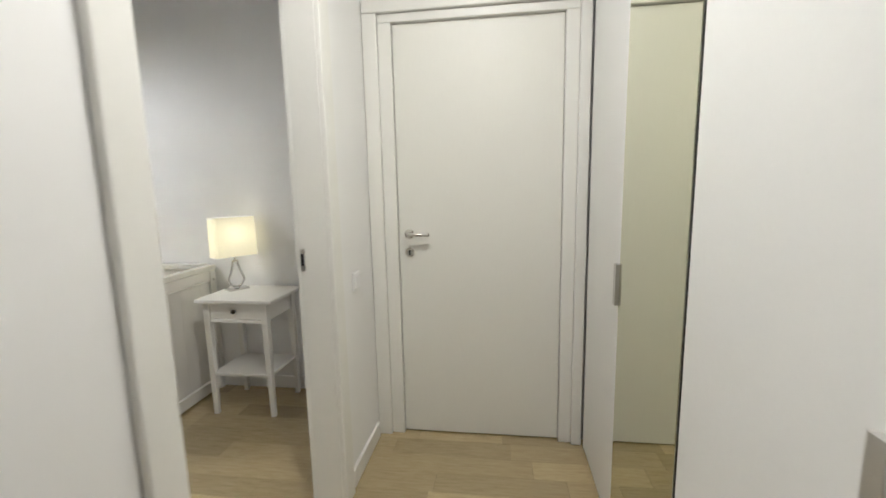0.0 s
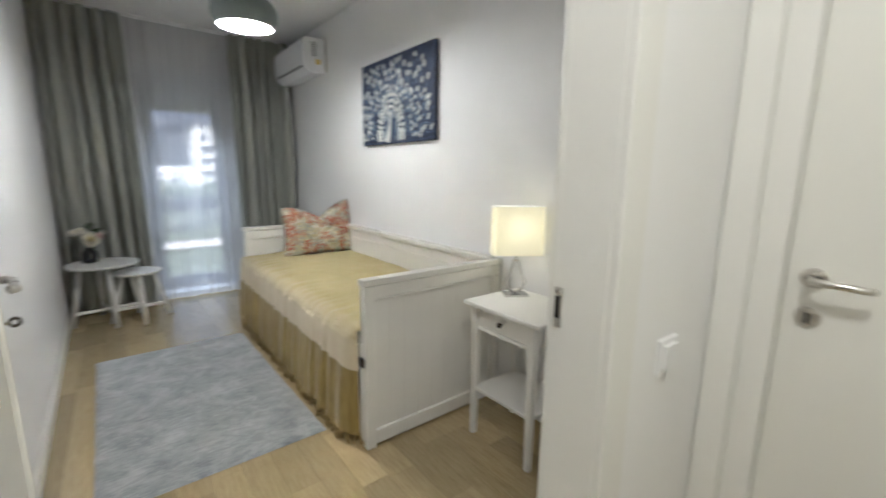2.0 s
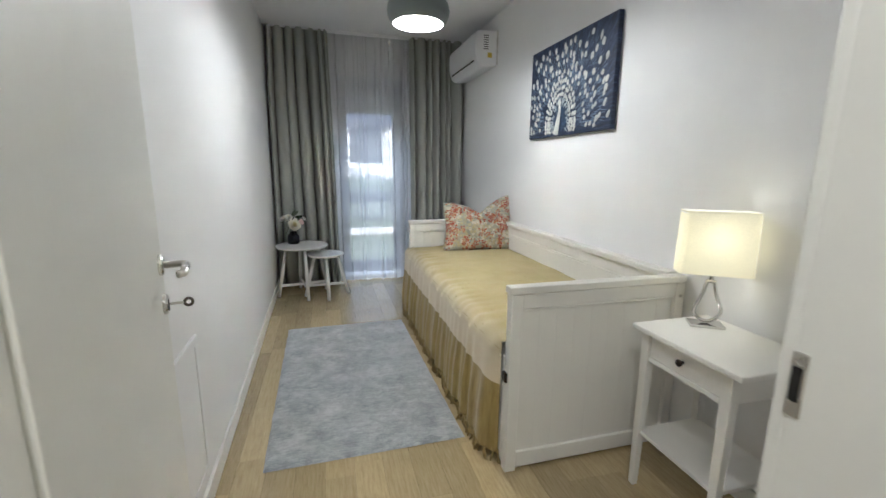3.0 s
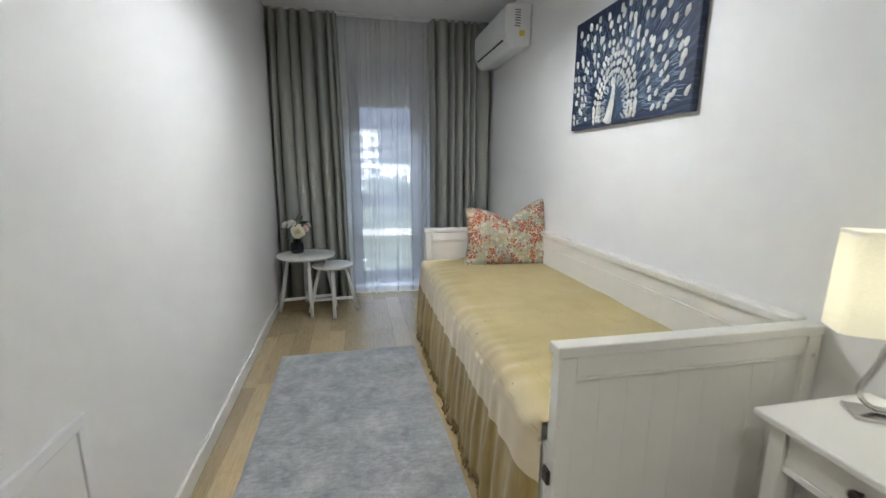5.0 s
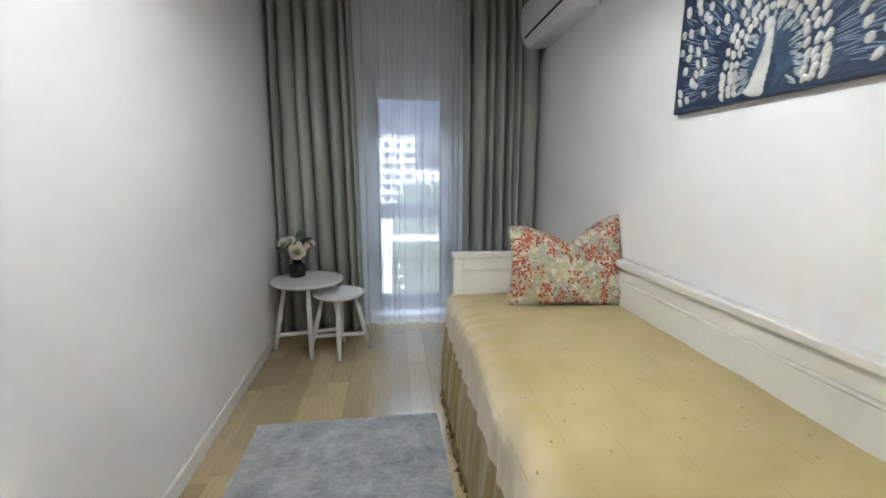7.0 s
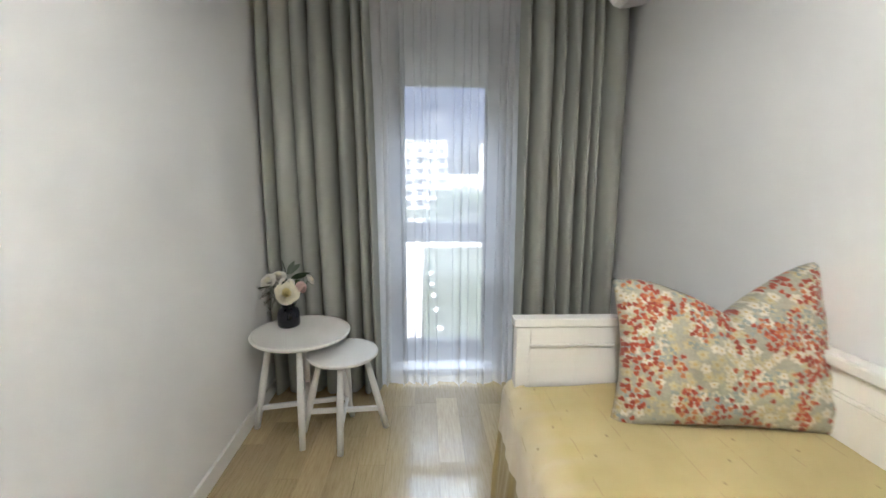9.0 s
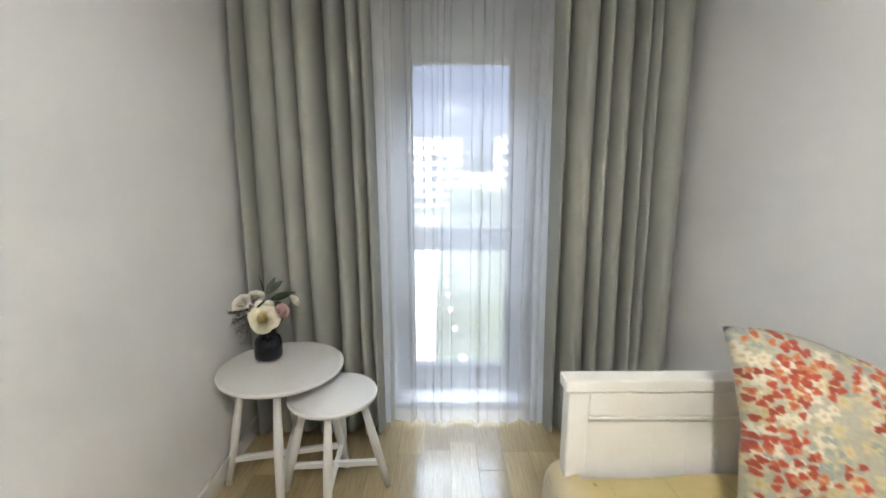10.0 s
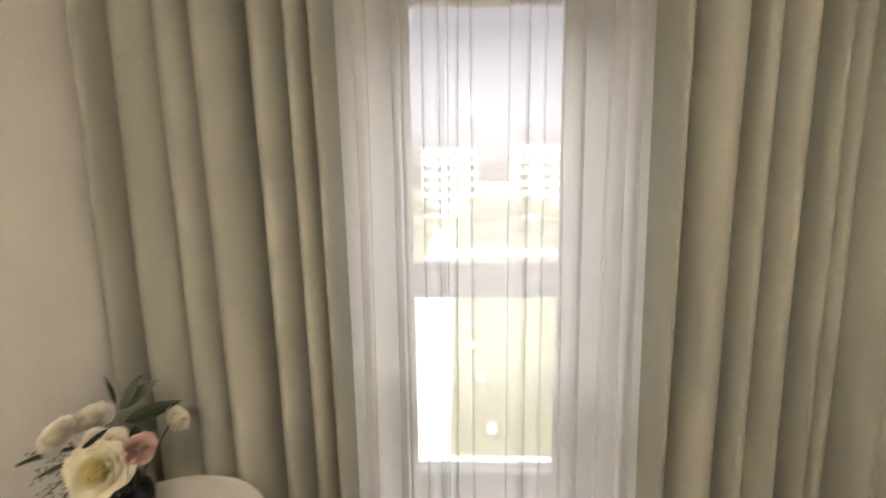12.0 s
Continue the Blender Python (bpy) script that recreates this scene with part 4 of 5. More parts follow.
# ---- bedside lamp ----
lm = thing("table_lamp", pose(-1.53, 2.262, 0.680, 0, 0, 57), "chrome pear-outline table lamp with a cream shade, lit", "lamp")
part("base", box(-0.058, 0.058, -0.036, 0.036, 0.0, 0.011, 0.002), M_CHROME, lm)
half = []
for k in range(17):
    h = k / 16
    if h < 0.30:
        w = 0.045 * math.sqrt(max(0.0, 1 - ((0.30 - h) / 0.30) ** 2))
    else:
        q = (h - 0.30) / 0.70
        w = 0.045 - 0.032 * q ** 1.15 * (1.9 - 0.9 * q) / 1.0
    half.append((max(w, 0.010), 0.019 + 0.152 * h))
pear = [(w, 0.0, z) for w, z in half] + [(-w, 0.0, z) for w, z in half[::-1]]
part("body", tube(pear, 0.0058, 8, closed=True, flat=1.5, up=(0, 1, 0)), M_CHROME, lm, "chrome pear-shaped ring", smooth=True)
part("neck", turned([(0.007, 0.172), (0.007, 0.190), (0.012, 0.192), (0.012, 0.215), (0, 0.215)], 16), M_CHROME, lm, smooth=True)
part("stem", tube([(0, 0, 0.21), (0, 0, 0.30)], 0.004, 8), M_CHROME, lm)


def shade_walls(bm, w, d, z0, z1, r=0.018, n=5):
    ring = []
    for cx, cy, a0 in ((w / 2 - r, d / 2 - r, 0), (-w / 2 + r, d / 2 - r, 90), (-w / 2 + r, -d / 2 + r, 180), (w / 2 - r, -d / 2 + r, 270)):
        for k in range(n + 1):
            a = radians(a0 + 90 * k / n)
            ring.append((cx + r * math.cos(a), cy + r * math.sin(a)))
    lo = [bm.verts.new((x, y, z0)) for x, y in ring]
    hi = [bm.verts.new((x * 0.97, y * 0.97, z1)) for x, y in ring]
    for k in range(len(ring)):
        bm.faces.new((lo[k], lo[(k + 1) % len(ring)], hi[(k + 1) % len(ring)], hi[k]))
    return bm


shd = part("shade", shade_walls(bmesh.new(), 0.243, 0.105, 0.203, 0.430), M_SHADE, lm, "rectangular cream fabric shade, glowing")
part("shade_rim", shade_walls(bmesh.new(), 0.239, 0.101, 0.423, 0.4305), M_PLASTIC, shd)
part("bulb", turned([(0, 0.345), (0.018, 0.335), (0.024, 0.318), (0.016, 0.295), (0.012, 0.28), (0, 0.28)], 16), M_GLOBE, lm, smooth=True)

# ---- rug ----
rr = random.Random(11)
rug = tagged(part("rug", sheet(90, 50, lambda i, j: (
    -1.600 * i / 89, 0.886 * j / 49 + (0.004 * noise.noise((i * 0.2, 0, 3)) if j in (0, 49) else 0), 0.012 + 0.0015 * noise.noise((i * 0.5, j * 0.5, 0)) if 0 < i < 89 and 0 < j < 49 else 0.002)), M_RUG, smooth=True),
    "grey-blue mottled low-pile rug on the oak floor", "rug")
rug.matrix_basis = pose(-2.014, 0.604, 0.001, 0, 0, 1.0)

# ---- nest of round tables ----


def round_table(name, cx, cy, r, h, foot, turn, label):
    t = thing(name, pose(cx, cy, 0, 0, 0, turn), label, "table", "nest of tables")
    part("tabletop", turned([(0, h - 0.022), (r - 0.012, h - 0.022), (r - 0.002, h - 0.014), (r, h - 0.006), (r - 0.002, h - 0.001), (r - 0.010, h), (r - 0.016, h - 0.002), (0, h - 0.002)], 64), M_TABLE, t)
    ri = r * 0.62
    for k in range(4):
        a = radians(90 * k)
        c, s = math.cos(a), math.sin(a)
        part("leg", tube([(foot * c, foot * s, 0.0), ((foot + ri) / 2 * c, (foot + ri) / 2 * s, (h - 0.02) / 2), (ri * c, ri * s, h - 0.021)], lambda f: 0.0125 + 0.0055 * math.sin(math.pi * min(1, f + 0.1)), 12), M_TABLE, t, smooth=True)
    zz = 0.108
    rz = foot + (ri - foot) * zz / h
    for a, dz in ((0, 0.0), (90, 0.0)):
        m = Matrix.Rotation(radians(a), 4, "Z")
        bm = box(-rz, rz, -0.009, 0.009, zz - 0.011 - (0.001 if a else 0), zz + 0.011 + (0.001 if a else 0), 0.003)
        bmesh.ops.transform(bm, matrix=m, verts=bm.verts[:])
        part("stretcher", bm, M_TABLE, t)
    return t


round_table("side_table", -4.575, 0.648, 0.243, 0.502, 0.238, 12, "larger white round side table by the curtain")
round_table("side_table", -4.500, 0.868, 0.172, 0.422, 0.205, 4, "smaller white round table tucked under its neighbour")

# ---- vase and bouquet ----
C = (-4.645, 0.566)
vs = thing("vase", pose(C[0], C[1], 0.502), "squat black glass vase with flowers", "vase")
part("body", turned([(0, 0), (0.046, 0), (0.054, 0.006), (0.056, 0.02), (0.055, 0.075), (0.048, 0.092), (0.034, 0.100), (0.031, 0.104), (0.032, 0.118), (0.029, 0.118), (0.028, 0.10), (0.045, 0.088), (0.05, 0.07), (0.05, 0.012), (0, 0.010)], 40), M_VASE, vs, smooth=True)
bq = thing("bouquet", pose(C[0], C[1], 0.515, 0, 0, 27), "bouquet of cream, white and pink roses with leaves", "flowers")


def petal(bm, m, w, l, cup, curl):
    def place(i, j):
        a, f = 2 * i / 6 - 1, j / 5
        ww = w * math.sin(math.pi * (0.16 + 0.62 * f)) ** 0.8
        x = cup * (1 - f) ** 0.5 * 0 + curl * f * f + 0.25 * w * a * a * (1 - 0.5 * f) * -1
        x += 0.07 * w * f * noise.noise((a * 2.6 + m.translation.x * 90, f * 2 + m.translation.y * 90, m.translation.z * 70))
        return m @ Vector((x, a * ww / 2, l * f + (0.08 + 0.05 * math.sin(7 * a + m.translation.x * 500)) * l * (1 - a * a) * f))
    sheet(7, 6, place, bm=bm)


def rose(at, size, facing, outer, inner, seed, label, shut=0.0):
    """Petals in rings whose rims form a dome; shut closes it to a bud."""
    rnd = random.Random(seed)
    root = Vector(facing).normalized().to_track_quat("Z", "Y").to_matrix().to_4x4()
    base = Matrix.Translation(at) @ root
    head = None
    small = size < 0.03
    rings = ((7, 0.98, 0.18), (7, 0.84, 0.31), (6, 0.68, 0.38), (6, 0.53, 0.46), (5, 0.39, 0.51), (4, 0.26, 0.53), (3, 0.14, 0.53))
    for ring, (n, rim, high) in enumerate(rings[::2] if small else rings):
        bm = bmesh.new()
        rim, high = rim * (1 - 0.30 * shut), high + shut * (0.10 + 0.30 * (1 - rim))
        r0 = 0.10 * rim
        dr, dz = (rim - r0) * size, (high + 0.30) * size
        tilt, ln = math.degrees(math.atan2(dr, dz)), math.hypot(dr, dz)
        wide = (2 * math.pi * rim / n * 1.5 + 0.12) * size
        for k in range(n):
            a = 360 * k / n + rnd.uniform(-14, 14) + ring * 31
            g = rnd.uniform(0.90, 1.10)
            m = base @ Matrix.Rotation(radians(a), 4, "Z") @ Matrix.Translation((r0 * size, 0, -0.30 * size)) @ Matrix.Rotation(radians(tilt + rnd.uniform(-5, 5)), 4, "Y")
            petal(bm, m, wide, ln * g, 0, size * ((0.16 - 0.05 * ring) if not shut else -0.06))
        material = outer if rim > 0.45 else inner
        if head is None:
            head = part("rose", bm, material, bq, label, smooth=True)
        else:
            part("petals", bm, material, head, smooth=True)
    part("heart", turned([(0, -0.28 * size), (0.09 * size, -0.1 * size), (0.11 * size, 0.25 * size), (0.07 * size, 0.44 * size), (0, 0.46 * size)], 12, m=base), inner, head, smooth=True)
    return head


def leaf(at, way, length, width, material, seed, label=""):
    way = Vector(way).normalized()
    m = Matrix.Translation(at) @ way.to_track_quat("Y", "Z").to_matrix().to_4x4() @ Matrix.Rotation(seed * 0.7, 4, "Y")

    def place(i, j):
        a, f = 2 * i / 4 - 1, j / 9
        w = width * math.sin(math.pi * f ** 0.8) ** 0.9
        return m @ Vector((a * w / 2, length * f, 0.12 * width * abs(a) - 0.10 * length * f * f))
    part("leaf", sheet(5, 10, place), material, bq, label, smooth=True)


def stem(a, b_, r=0.0018):
    m = (Vector(a) + Vector(b_)) / 2 + Vector((0, 0, 0.01))
    part("stem", tube([a, m, b_], r, 6), M_LEAF, bq, smooth=True)


# local axes: x towards the room, y along the curtain, z up from the vase floor
for at, size, face, o, i_, sd, lb in (((0.075, -0.014, 0.178), 0.052, (0.9, -0.1, 0.45), M_ROSEC, M_ROSEY, 1, "large cream rose with a yellow heart"),
                                      ((0.066, 0.050, 0.198), 0.040, (0.7, 0.35, 0.5), M_ROSEP, M_ROSEP, 2, "pink rosebud"),
                                      ((0.020, -0.085, 0.238), 0.036, (0.5, -0.5, 0.7), M_ROSEW, M_ROSEC, 3, "white rose"),
                                      ((-0.005, -0.035, 0.250), 0.036, (0.4, -0.1, 0.9), M_ROSEW, M_ROSEC, 4, "white rose"),
                                      ((0.015, 0.112, 0.222), 0.028, (0.3, 0.8, 0.5), M_ROSEW, M_ROSEC, 5, "small white blossom"),
                                      ((0.045, -0.020, 0.228), 0.022, (0.8, 0.1, 0.5), M_ROSEW, M_ROSEC, 6, "small white blossom"),
                                      ((0.050, 0.010, 0.225), 0.021, (0.8, 0.2, 0.5), M_ROSEW, M_ROSEC, 7, "small white blossom")):
    rose(at, size, face, o, i_, sd, lb, 0.8 if sd == 2 else 0.0)
    stem((0.012 * math.cos(sd), 0.012 * math.sin(sd), 0.003), (at[0] * 0.9, at[1] * 0.9, at[2] - size * 0.2))
leaf((0.035, -0.062, 0.212), (0.25, -0.9, 0.12), 0.080, 0.046, M_LEAF, 0.3)
leaf((0.01, 0.020, 0.235), (-0.1, 0.9, 0.22), 0.105, 0.040, M_LEAF, 0.8)
leaf((0.03, 0.000, 0.225), (0.4, -0.3, 0.1), 0.06, 0.042, M_LEAF, 1.4)
leaf((0.02, 0.030, 0.215), (0.4, 0.4, 0.0), 0.055, 0.042, M_LEAF, 2.0)
leaf((-0.02, 0.015, 0.255), (-0.1, 0.42, 0.9), 0.075, 0.042, M_LEAFG, 0.5, "grey-green leaf")
leaf((-0.02, 0.005, 0.255), (0.0, 0.75, 0.55), 0.09, 0.036, M_LEAFG, 1.1, "grey-green leaf")
leaf((-0.02, 0.0, 0.265), (-0.1, -0.15, 0.95), 0.07, 0.014, M_LEAF, 0.2)
leaf((0.05, -0.050, 0.195), (0.3, -0.8, 0.0), 0.06, 0.032, M_LEAFG, 0.2, "grey-green leaf")
rnd = random.Random(14)
for k in range(4):
    a = Vector((0.03, -0.05, 0.19 - 0.012 * k))
    e = a + Vector((0.02 * k - 0.02, -0.088 + 0.012 * k, 0.012 - 0.022 * k))
    bm = tube([a, (a + e) / 2 + Vector((0, 0, 0.006)), e], 0.0009, 5)
    for q in range(20):
        f = 0.3 + 0.7 * q / 19
        p = a.lerp(e, f) + Vector((0, 0, 0.004))
        tip = p + Vector((rnd.uniform(-0.008, 0.008), rnd.uniform(-0.006, 0.004), rnd.choice((-1, 1)) * rnd.uniform(0.006, 0.013)))
        tube([p, tip], 0.0006, 4, bm=bm)
        bmesh.ops.create_icosphere(bm, subdivisions=1, radius=0.0021, matrix=Matrix.Translation(tip))
    part("sprig", bm, M_STEM, bq, "thin brown sprig with tiny seeds")

# ---- picture ----
pc = thing("picture", pose(-2.804, YN, 1.757), "navy canvas painting with fanned white dabs", "picture")
part("canvas", box(-0.466, 0.466, -0.034, -0.002, -0.293, 0.293, 0.003), M_CANVAS, pc)
rnd = random.Random(9)


def dab(bm, x, z, ang, l, w, h=0.004):
    m = Matrix.Translation((x, -0.034, z)) @ Matrix.Rotation(ang, 4, "Y")
    n = 9
    mid = bm.verts.new(m @ Vector((0, -h, 0)))
    ring = [bm.verts.new(m @ Vector((w / 2 * math.cos(2 * math.pi * k / n) * (1 + 0.18 * rnd.uniform(-1, 1)), -0.0006, l / 2 * math.sin(2 * math.pi * k / n) * (1 + 0.15 * rnd.uniform(-1, 1))))) for k in range(n)]
    inn = [bm.verts.new(r.co.lerp(mid.co, 0.45) + Vector((0, -h * 0.4, 0))) for r in ring]
    for k in range(n):
        j = (k + 1) % n
        bm.faces.new((ring[k], inn[k], inn[j], ring[j]))
        bm.faces.new((inn[k], mid, inn[j]))


# dabs stand in close arches round a pale column low on the canvas, then fan outwards
OX, OZ = -0.05, -0.20
dabs, strokes, arch, plume, haze = (bmesh.new() for _ in range(5))


def inside(x, z, rim=0.012):
    return abs(x) < 0.466 - rim and abs(z) < 0.293 - rim


def on_arch(a, k):
    """A point on an arch of scale k: half an ellipse above OZ, straight legs below."""
    if 0 <= a <= 180:
        return OX + 0.118 * k * math.cos(radians(a)), OZ + 0.165 * k * math.sin(radians(a))
    return (OX + 0.118 * k if a < 0 else OX - 0.118 * k), OZ - 0.0021 * (-a if a < 0 else a - 180)


for k, n, size in ((1.0, 27, 0.030), (1.22, 27, 0.033), (1.46, 27, 0.035)):
    for q in range(n):
        a = -40 + 260 * (q + rnd.uniform(-0.2, 0.2)) / n
        x, z = on_arch(a, k + rnd.uniform(-0.03, 0.03))
        if inside(x, z):
            dab(dabs, x, z, 0.25 * radians(90 - a), size * rnd.uniform(0.85, 1.15), size * rnd.uniform(0.55, 0.72), 0.006)
for ring, (r, n, size) in enumerate(((0.265, 24, 0.036), (0.315, 25, 0.038), (0.365, 26, 0.040), (0.420, 27, 0.042), (0.475, 26, 0.043), (0.53, 22, 0.043))):
    for k in range(n):
        a = radians(-18 + 216 * (k + rnd.uniform(-0.38, 0.38)) / n)
        q = r + rnd.uniform(-0.026, 0.026)
        x, z = OX + 1.05 * q * math.cos(a), OZ + 0.98 * q * math.sin(a)
        if not inside(x, z, 0.02):
            continue
        dab(dabs, x, z, 0.35 * (math.pi / 2 - a), size * rnd.uniform(0.75, 1.2), size * rnd.uniform(0.5, 0.74), 0.005)
        for b_ in (-0.07, -0.03, 0.03, 0.06):
            g = q - rnd.uniform(0.03, 0.05)
            x, z = OX + 1.05 * g * math.cos(a + b_), OZ + 0.98 * g * math.sin(a + b_)
            if inside(x, z, 0.035):
                dab(strokes, x, z, math.pi / 2 - a + rnd.uniform(-0.2, 0.2), rnd.uniform(0.04, 0.075), 0.0032, 0.001)
for k in range(150):
    a = rnd.uniform(-40, 220)
    x, z = on_arch(a, rnd.uniform(0.62, 0.9))
    if inside(x, z, 0.02):
        dab(haze, x, z, radians(90 - a) + rnd.uniform(-0.3, 0.3), rnd.uniform(0.02, 0.035), 0.005, 0.002)
for k in range(130):
    a = rnd.uniform(-40, 220)
    x, z = on_arch(a, rnd.uniform(0.28, 0.62))
    if inside(x, z, 0.03):
        dab(arch, x, z, radians(90 - a) * 0.4, 0.05, 0.014, 0.001)
for k in range(26):
    f = k / 25
    dab(plume, OX - 0.040 + 0.034 * math.sin(1.5 * f), -0.272 + 0.165 * f, 0.22 - 0.2 * f, 0.036, 0.078 - 0.052 * f ** 0.6, 0.006)
dab(plume, OX - 0.012, -0.088, 0.3, 0.050, 0.042, 0.009)
tagged(part("raised_brushwork", dabs, M_DAB, pc, "thick white paint dabs"), kind="stuff")
tagged(part("fine_brushwork", strokes, M_DABB, pc, "thin grey-blue paint strokes"), kind="stuff")
tagged(part("feathered_brushwork", haze, M_DABG, pc, "short pale grey strokes inside the arch"), kind="stuff")
tagged(part("paint_arch", arch, M_DABN, pc, "slate blue painted arch"), kind="stuff")
tagged(part("paint_column", plume, M_DAB, pc, "pale tapered painted column"), kind="stuff")

# ---- air conditioner ----
ac = thing("air_conditioner", pose(-4.425, YN, 2.12), "white wall-mounted split air conditioner", "air conditioner")
prof = [(-0.002, 0.03), (-0.002, 0.305), (-0.165, 0.305), (-0.195, 0.295), (-0.209, 0.272), (-0.213, 0.20), (-0.208, 0.11), (-0.192, 0.055), (-0.165, 0.022), (-0.13, 0.008), (-0.09, 0.012)]
bm = extruded(prof, -0.405, 0.405)
bmesh.ops.bevel(bm, geom=[e for e in bm.edges if abs(e.verts[0].co.x - e.verts[1].co.x) < 1e-4], offset=0.006, segments=2, affect="EDGES")
part("body", bm, M_PLASTIC, ac)
part("louver", extruded([(-0.196, 0.062), (-0.200, 0.056), (-0.150, 0.010), (-0.143, 0.014)], -0.33, 0.33), M_PLASTIC, ac, "white louver")
part("outlet_slot", extruded([(-0.1975, 0.072), (-0.2045, 0.070), (-0.2005, 0.056), (-0.194, 0.058)], -0.33, 0.335), M_BLACK, ac, "dark outlet slot")
part("back_plate", box(0.406, 0.412, -0.014, -0.002, 0.028, 0.307), M_STEEL, ac, "grey back plate edge")
lab = part("sticker", box(0.4055, 0.4068, -0.150, -0.062, 0.135, 0.285), M_PLASTIC, ac, "white printed sticker")
for k in range(7):
    part("print", box(0.4068, 0.4074, -0.135 + (k % 2) * 0.004, -0.090, 0.150 + 0.018 * k, 0.158 + 0.018 * k), M_TAG, lab)
part("warning_sticker", box(0.4055, 0.4070, -0.095, -0.055, 0.085, 0.125), M_TAGY, ac, "yellow sticker")

# ---- pendant ----
pd = thing("pendant_lamp", pose(-2.75, 1.42, 2.01), "grey-green metal dome pendant lamp, lit", "lamp")
part("dome", turned([(0.135, 0.0), (0.152, 0.012), (0.164, 0.036), (0.168, 0.064), (0.162, 0.095), (0.142, 0.122), (0.108, 0.142), (0.06, 0.153), (0.03, 0.157), (0.03, 0.18), (0, 0.182)], 56), M_DOME, pd, smooth=True)
part("inner_dome", turned([(0.134, 0.001), (0.150, 0.014), (0.158, 0.05), (0.14, 0.11), (0.06, 0.145), (0, 0.147)], 56), M_PLASTIC, pd, "white inside of the dome", smooth=True)
part("diffuser", turned([(0.150, 0.060), (0.10, 0.056), (0, 0.054)], 48), M_DISC, pd, "glowing diffuser", smooth=True)
part("cord", tube([(0, 0, 0.18), (0, 0, 0.54)], 0.004, 8), M_PLASTIC, pd)
part("canopy", turned([(0, 0.525), (0.05, 0.528), (0.055, 0.54), (0.055, 0.559), (0, 0.559)], 32), M_DOME, pd, smooth=True)


# ---- outside ----
GZ = -7.6
gb = bmesh.new()
bmesh.ops.create_grid(gb, x_segments=8, y_segments=8, size=2500, matrix=Matrix.Translation((0, 0, GZ)))
structure("ground", gb, M_GRASS, "green lawn in front of the building", "ground")
structure("pavement", box(-95, -6.5, -2.6, 1.05, GZ, GZ + 0.06, 0.02), M_PAVE, "pale paved path along the lawn", "pavement")
structure("pavement", box(-62, -56, 1.06, 40, GZ, GZ + 0.05, 0.02), M_PAVE, "pale paved cross path", "pavement")
gl = thing("garden_lamp", pose(-17.3, 2.5, GZ), "white globe garden lamp beside the path", "lamp", "garden lamps")
part("post", tube([(0, 0, 0), (0, 0, 0.30)], 0.03, 8), M_FRAME, gl)
part("globe", turned([(0, 0.29), (0.10, 0.31), (0.17, 0.38), (0.19, 0.47), (0.17, 0.56), (0.10, 0.63), (0, 0.65)], 20), M_GLOBE, gl, smooth=True)
for x, y in ((-21.2, 2.35), (-25.0, 2.1), (-28.4, 1.95), (-31.8, 1.85), (-35.0, 1.75), (-39.0, 1.7)):
    copy_thing(gl, pose(x, y, GZ))


def apartment(x, y, w, depth, floors, cols, label, facade):
    """A block whose face looks along +x; w along y."""
    h = floors * 3.0 + 1.2
    bd = thing("apartment_building", pose(x, y, GZ), label, "building", "apartment buildings")
    part("wall", box(-depth, 0, 0, w, 0, h, 0.05), facade, bd)
    part("roof", box(-depth - 0.3, 0.3, -0.3, w + 0.3, h, h + 0.5, 0.05), M_FACG, bd, "grey flat roof edge")
    me = mesh_of("window", box(0.0, 0.12, -0.8, 0.8, 0, 1.7, 0.03), M_FACG)
    mp = mesh_of("pane", box(0.12, 0.15, -0.68, 0.68, 0.12, 1.58), M_PANE)
    mb = mesh_of("balcony", box(0.0, 1.3, -1.6, 1.6, -0.15, 0.95, 0.03), facade)
    for f in range(floors):
        for c in range(cols):
            yy = w * (c + 0.5) / cols
            win = new("window", me)
            win.parent = bd
            win.matrix_basis = Matrix.Translation((0.02, yy, 0.9 + 3.0 * f))
            pn = new("pane", mp)
            pn.parent = win
            if c % 2 == 0 and f:
                bl = new("balcony", mb)
                bl.parent = bd
                bl.matrix_basis = Matrix.Translation((0.16, yy, 3.0 * f))
    return bd


apartment(-125, -8.5, 16, 14, 6, 5, "white six-storey apartment block with balconies", M_FAC)
apartment(-118, 17.5, 17, 14, 6, 5, "pale six-storey apartment block with balconies", M_FAC)
apartment(-190, 2.0, 26, 12, 3, 7, "low pale building between the blocks", M_FAC)
apartment(-135, -40, 26, 14, 9, 6, "taller grey apartment block farther off", M_FACG)
apartment(-150, 44, 26, 14, 8, 6, "grey apartment block farther off", M_FACG)


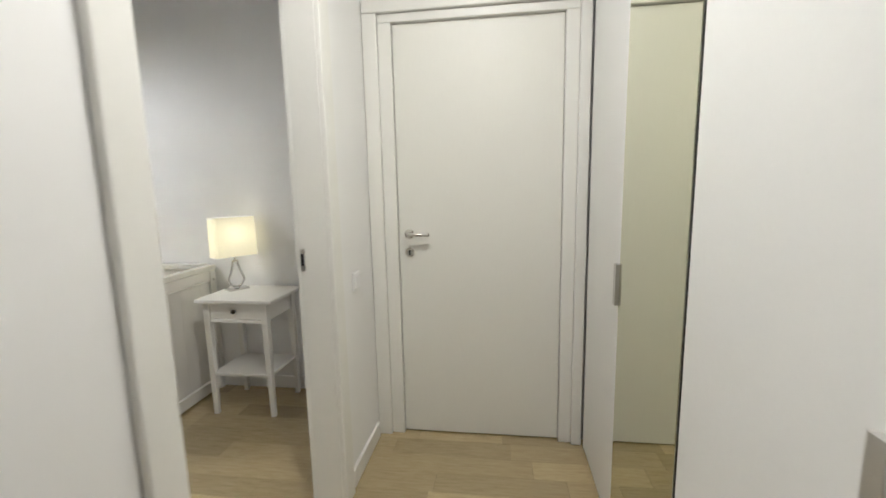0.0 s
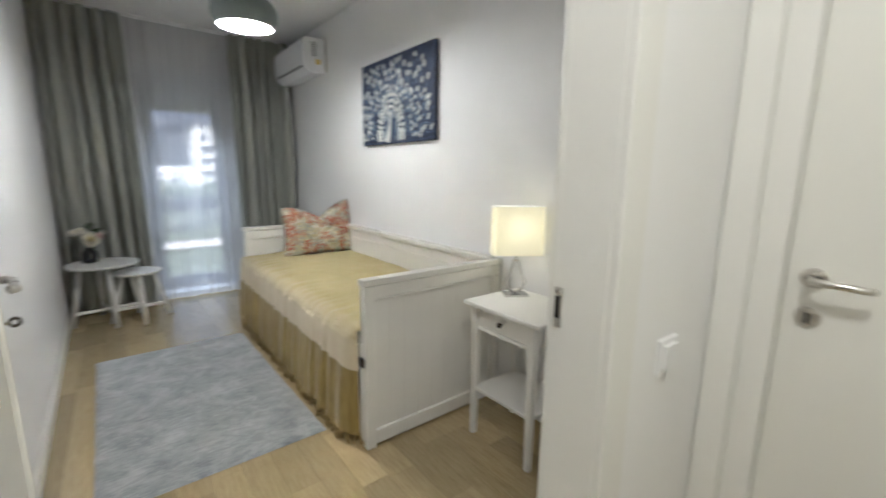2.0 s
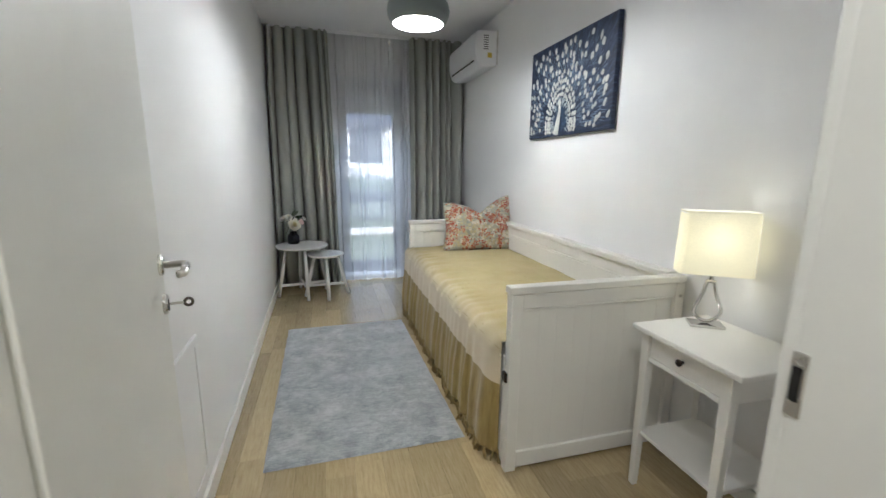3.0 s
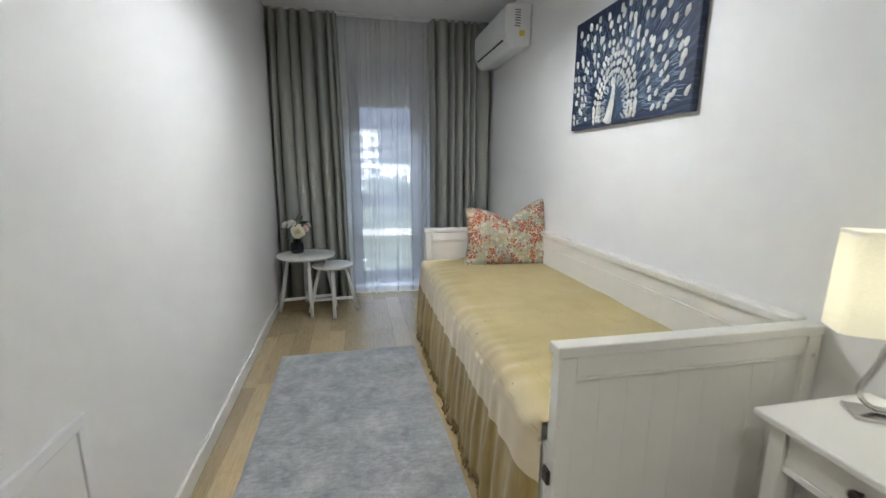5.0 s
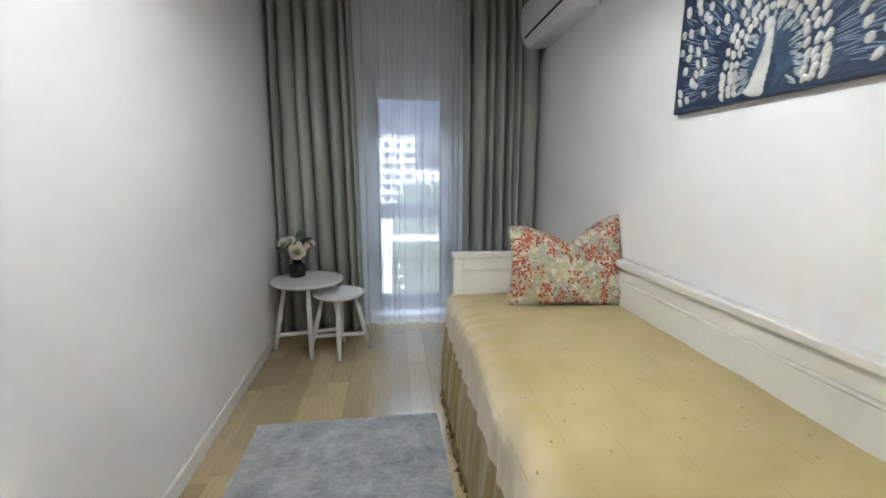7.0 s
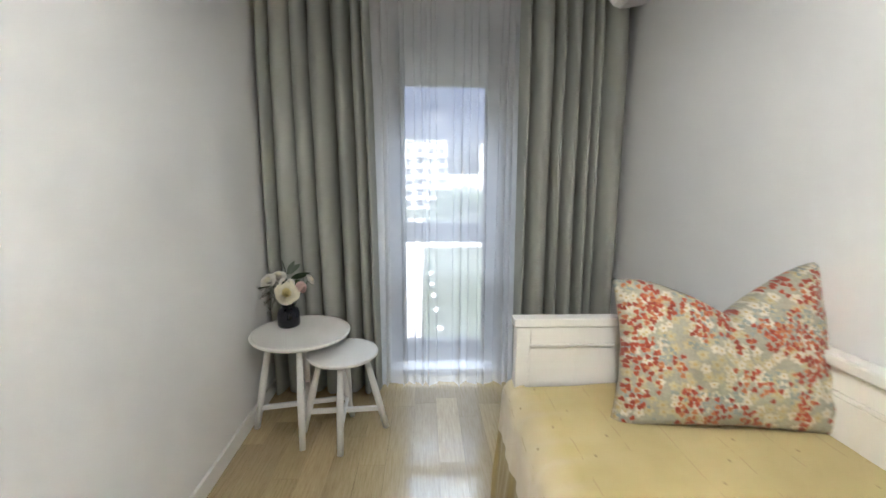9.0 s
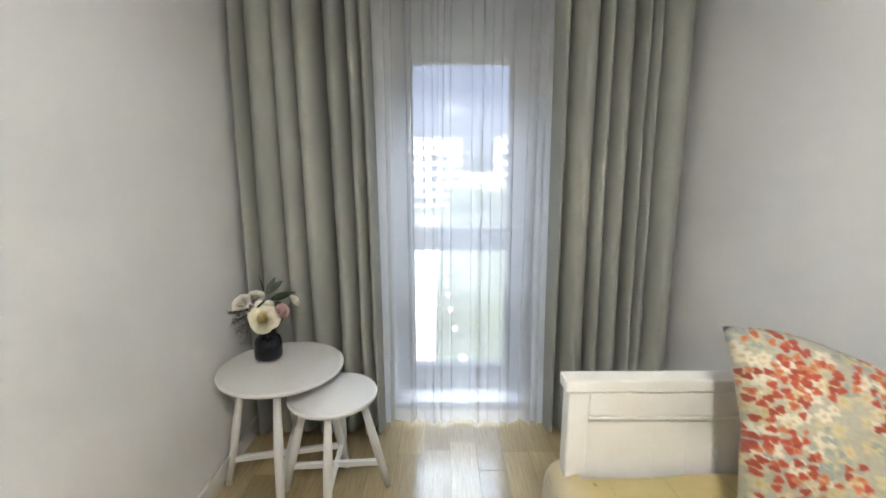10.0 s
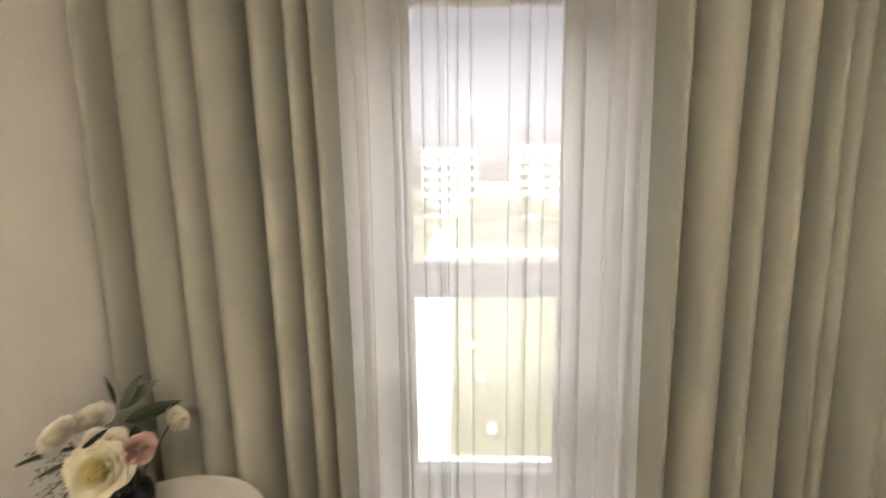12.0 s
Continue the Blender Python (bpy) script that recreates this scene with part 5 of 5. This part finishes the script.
def tree_thing(x, y, h, seed, label):
    rnd = random.Random(seed)
    t = thing("tree", pose(x, y, GZ), label, "tree", "trees")
    bm = tube([(0, 0, 0), (0.05, 0.03, h * 0.3), (0, 0.1, h * 0.62)], lambda f: 0.16 * (1 - 0.6 * f), 8)
    tips = []
    for k in range(7):
        a = rnd.uniform(0, 6.28)
        s = Vector((0, 0.05, h * rnd.uniform(0.3, 0.55)))
        e = s + Vector((math.cos(a) * h * 0.24, math.sin(a) * h * 0.24, h * rnd.uniform(0.12, 0.3)))
        tips.append(e)
        tube([s, (s + e) / 2 + Vector((0, 0, 0.1)), e], lambda f: 0.06 * (1 - 0.7 * f), 6, bm=bm)
    part("trunk", bm, M_BARK, t, smooth=True)
    lv = bmesh.new()
    for k in range(900):
        c = rnd.choice(tips + [Vector((0, 0, h * 0.75))])
        p = c + Vector((rnd.gauss(0, h * 0.11), rnd.gauss(0, h * 0.11), rnd.gauss(0, h * 0.10)))
        m = Matrix.Translation(p) @ Euler((rnd.uniform(0, 6), rnd.uniform(0, 6), 0)).to_matrix().to_4x4()
        s = rnd.uniform(0.12, 0.26)
        q = [lv.verts.new(m @ Vector(v)) for v in ((-s, 0, 0), (0, -s * 0.6, 0.03), (s, 0, 0), (0, s * 0.6, 0.03))]
        lv.faces.new(q)
    part("crown", lv, M_CROWN, t)
    return t


t1 = tree_thing(-70, 6, 6.5, 1, "young broad-leaved tree on the lawn")
t2 = tree_thing(-82, 13, 7.5, 2, "young broad-leaved tree beside the path")
rnd = random.Random(33)
for k in range(26):
    x, y = -rnd.uniform(64, 112), rnd.uniform(2, 34) if k % 3 else rnd.uniform(-16, -4)
    copy_thing(t1 if k % 2 else t2, Matrix.Translation((x, y, GZ)) @ Matrix.Rotation(rnd.uniform(0, 6), 4, "Z"))

# ---- oak floor: planks last ----
fl = tagged(part("floor", box(PW, 1.02, -1.62, EY + 0.05, -0.06, -0.012, bm=box(WO + 0.30, PW, 0.28, YN + 0.02, -0.06, -0.012)), M_SUB), "oak strip floor through bedroom and hall", "floor", kind="structure")
PLW = 0.12
lens = (0.42, 0.56, 0.74)


def plank(l):
    bm = box(0, l - 0.0006, 0.0003, PLW - 0.0003, -0.0115, 0.0)
    bmesh.ops.bevel(bm, geom=[e for e in bm.edges if e.verts[0].co.z > -0.001 and e.verts[1].co.z > -0.001], offset=0.0002, segments=1, affect="EDGES")
    return bm


plank_mesh = [mesh_of("plank", plank(l), M_OAK) for l in lens]
field_v, field_f = [], []
rnd = random.Random(2)
rows = int((YN + 0.01 + 1.6) / PLW)
made = 0
for k in range(rows):
    y = YN + 0.01 - PLW * (k + 1)
    x = WX - 0.02 - rnd.uniform(0, 0.3)
    end = 1.0 if y < EY else PW
    if y < YS - PLW:
        x = PW + 0.02
    while x < end:
        q = rnd.randrange(3)
        l = lens[q]
        near = y > YS - 0.05 and (y < 1.62 or x > -2.25) and x < 0.42 and not (x < -4.95) and not (-3.45 < x < -2.5 and 0.72 < y < 1.5)
        if x + l > end + 0.02:
            near, l = False, max(0.03, end + 0.01 - x)
        if near and made < 300:
            o = new("plank", plank_mesh[q])
            o.parent = fl
            o.matrix_basis = Matrix.Translation((x, y, 0))
            made += 1
        else:
            n = len(field_v)
            field_v += [(x + a, y + b_, z) for z in (-0.0115, 0.0) for a, b_ in ((0, 0.0003), (l - 0.0006, 0.0003), (l - 0.0006, PLW - 0.0003), (0, PLW - 0.0003))]
            field_f += [tuple(n + i for i in f) for f in ((4, 5, 6, 7), (0, 1, 5, 4), (1, 2, 6, 5), (2, 3, 7, 6), (3, 0, 4, 7))]
        x += l
me = bpy.data.meshes.new("plank_field")
me.from_pydata(field_v, [], field_f)
me.materials.append(M_OAKF)
o = tagged(new("plank_field", me), kind="stuff")
o.parent = fl
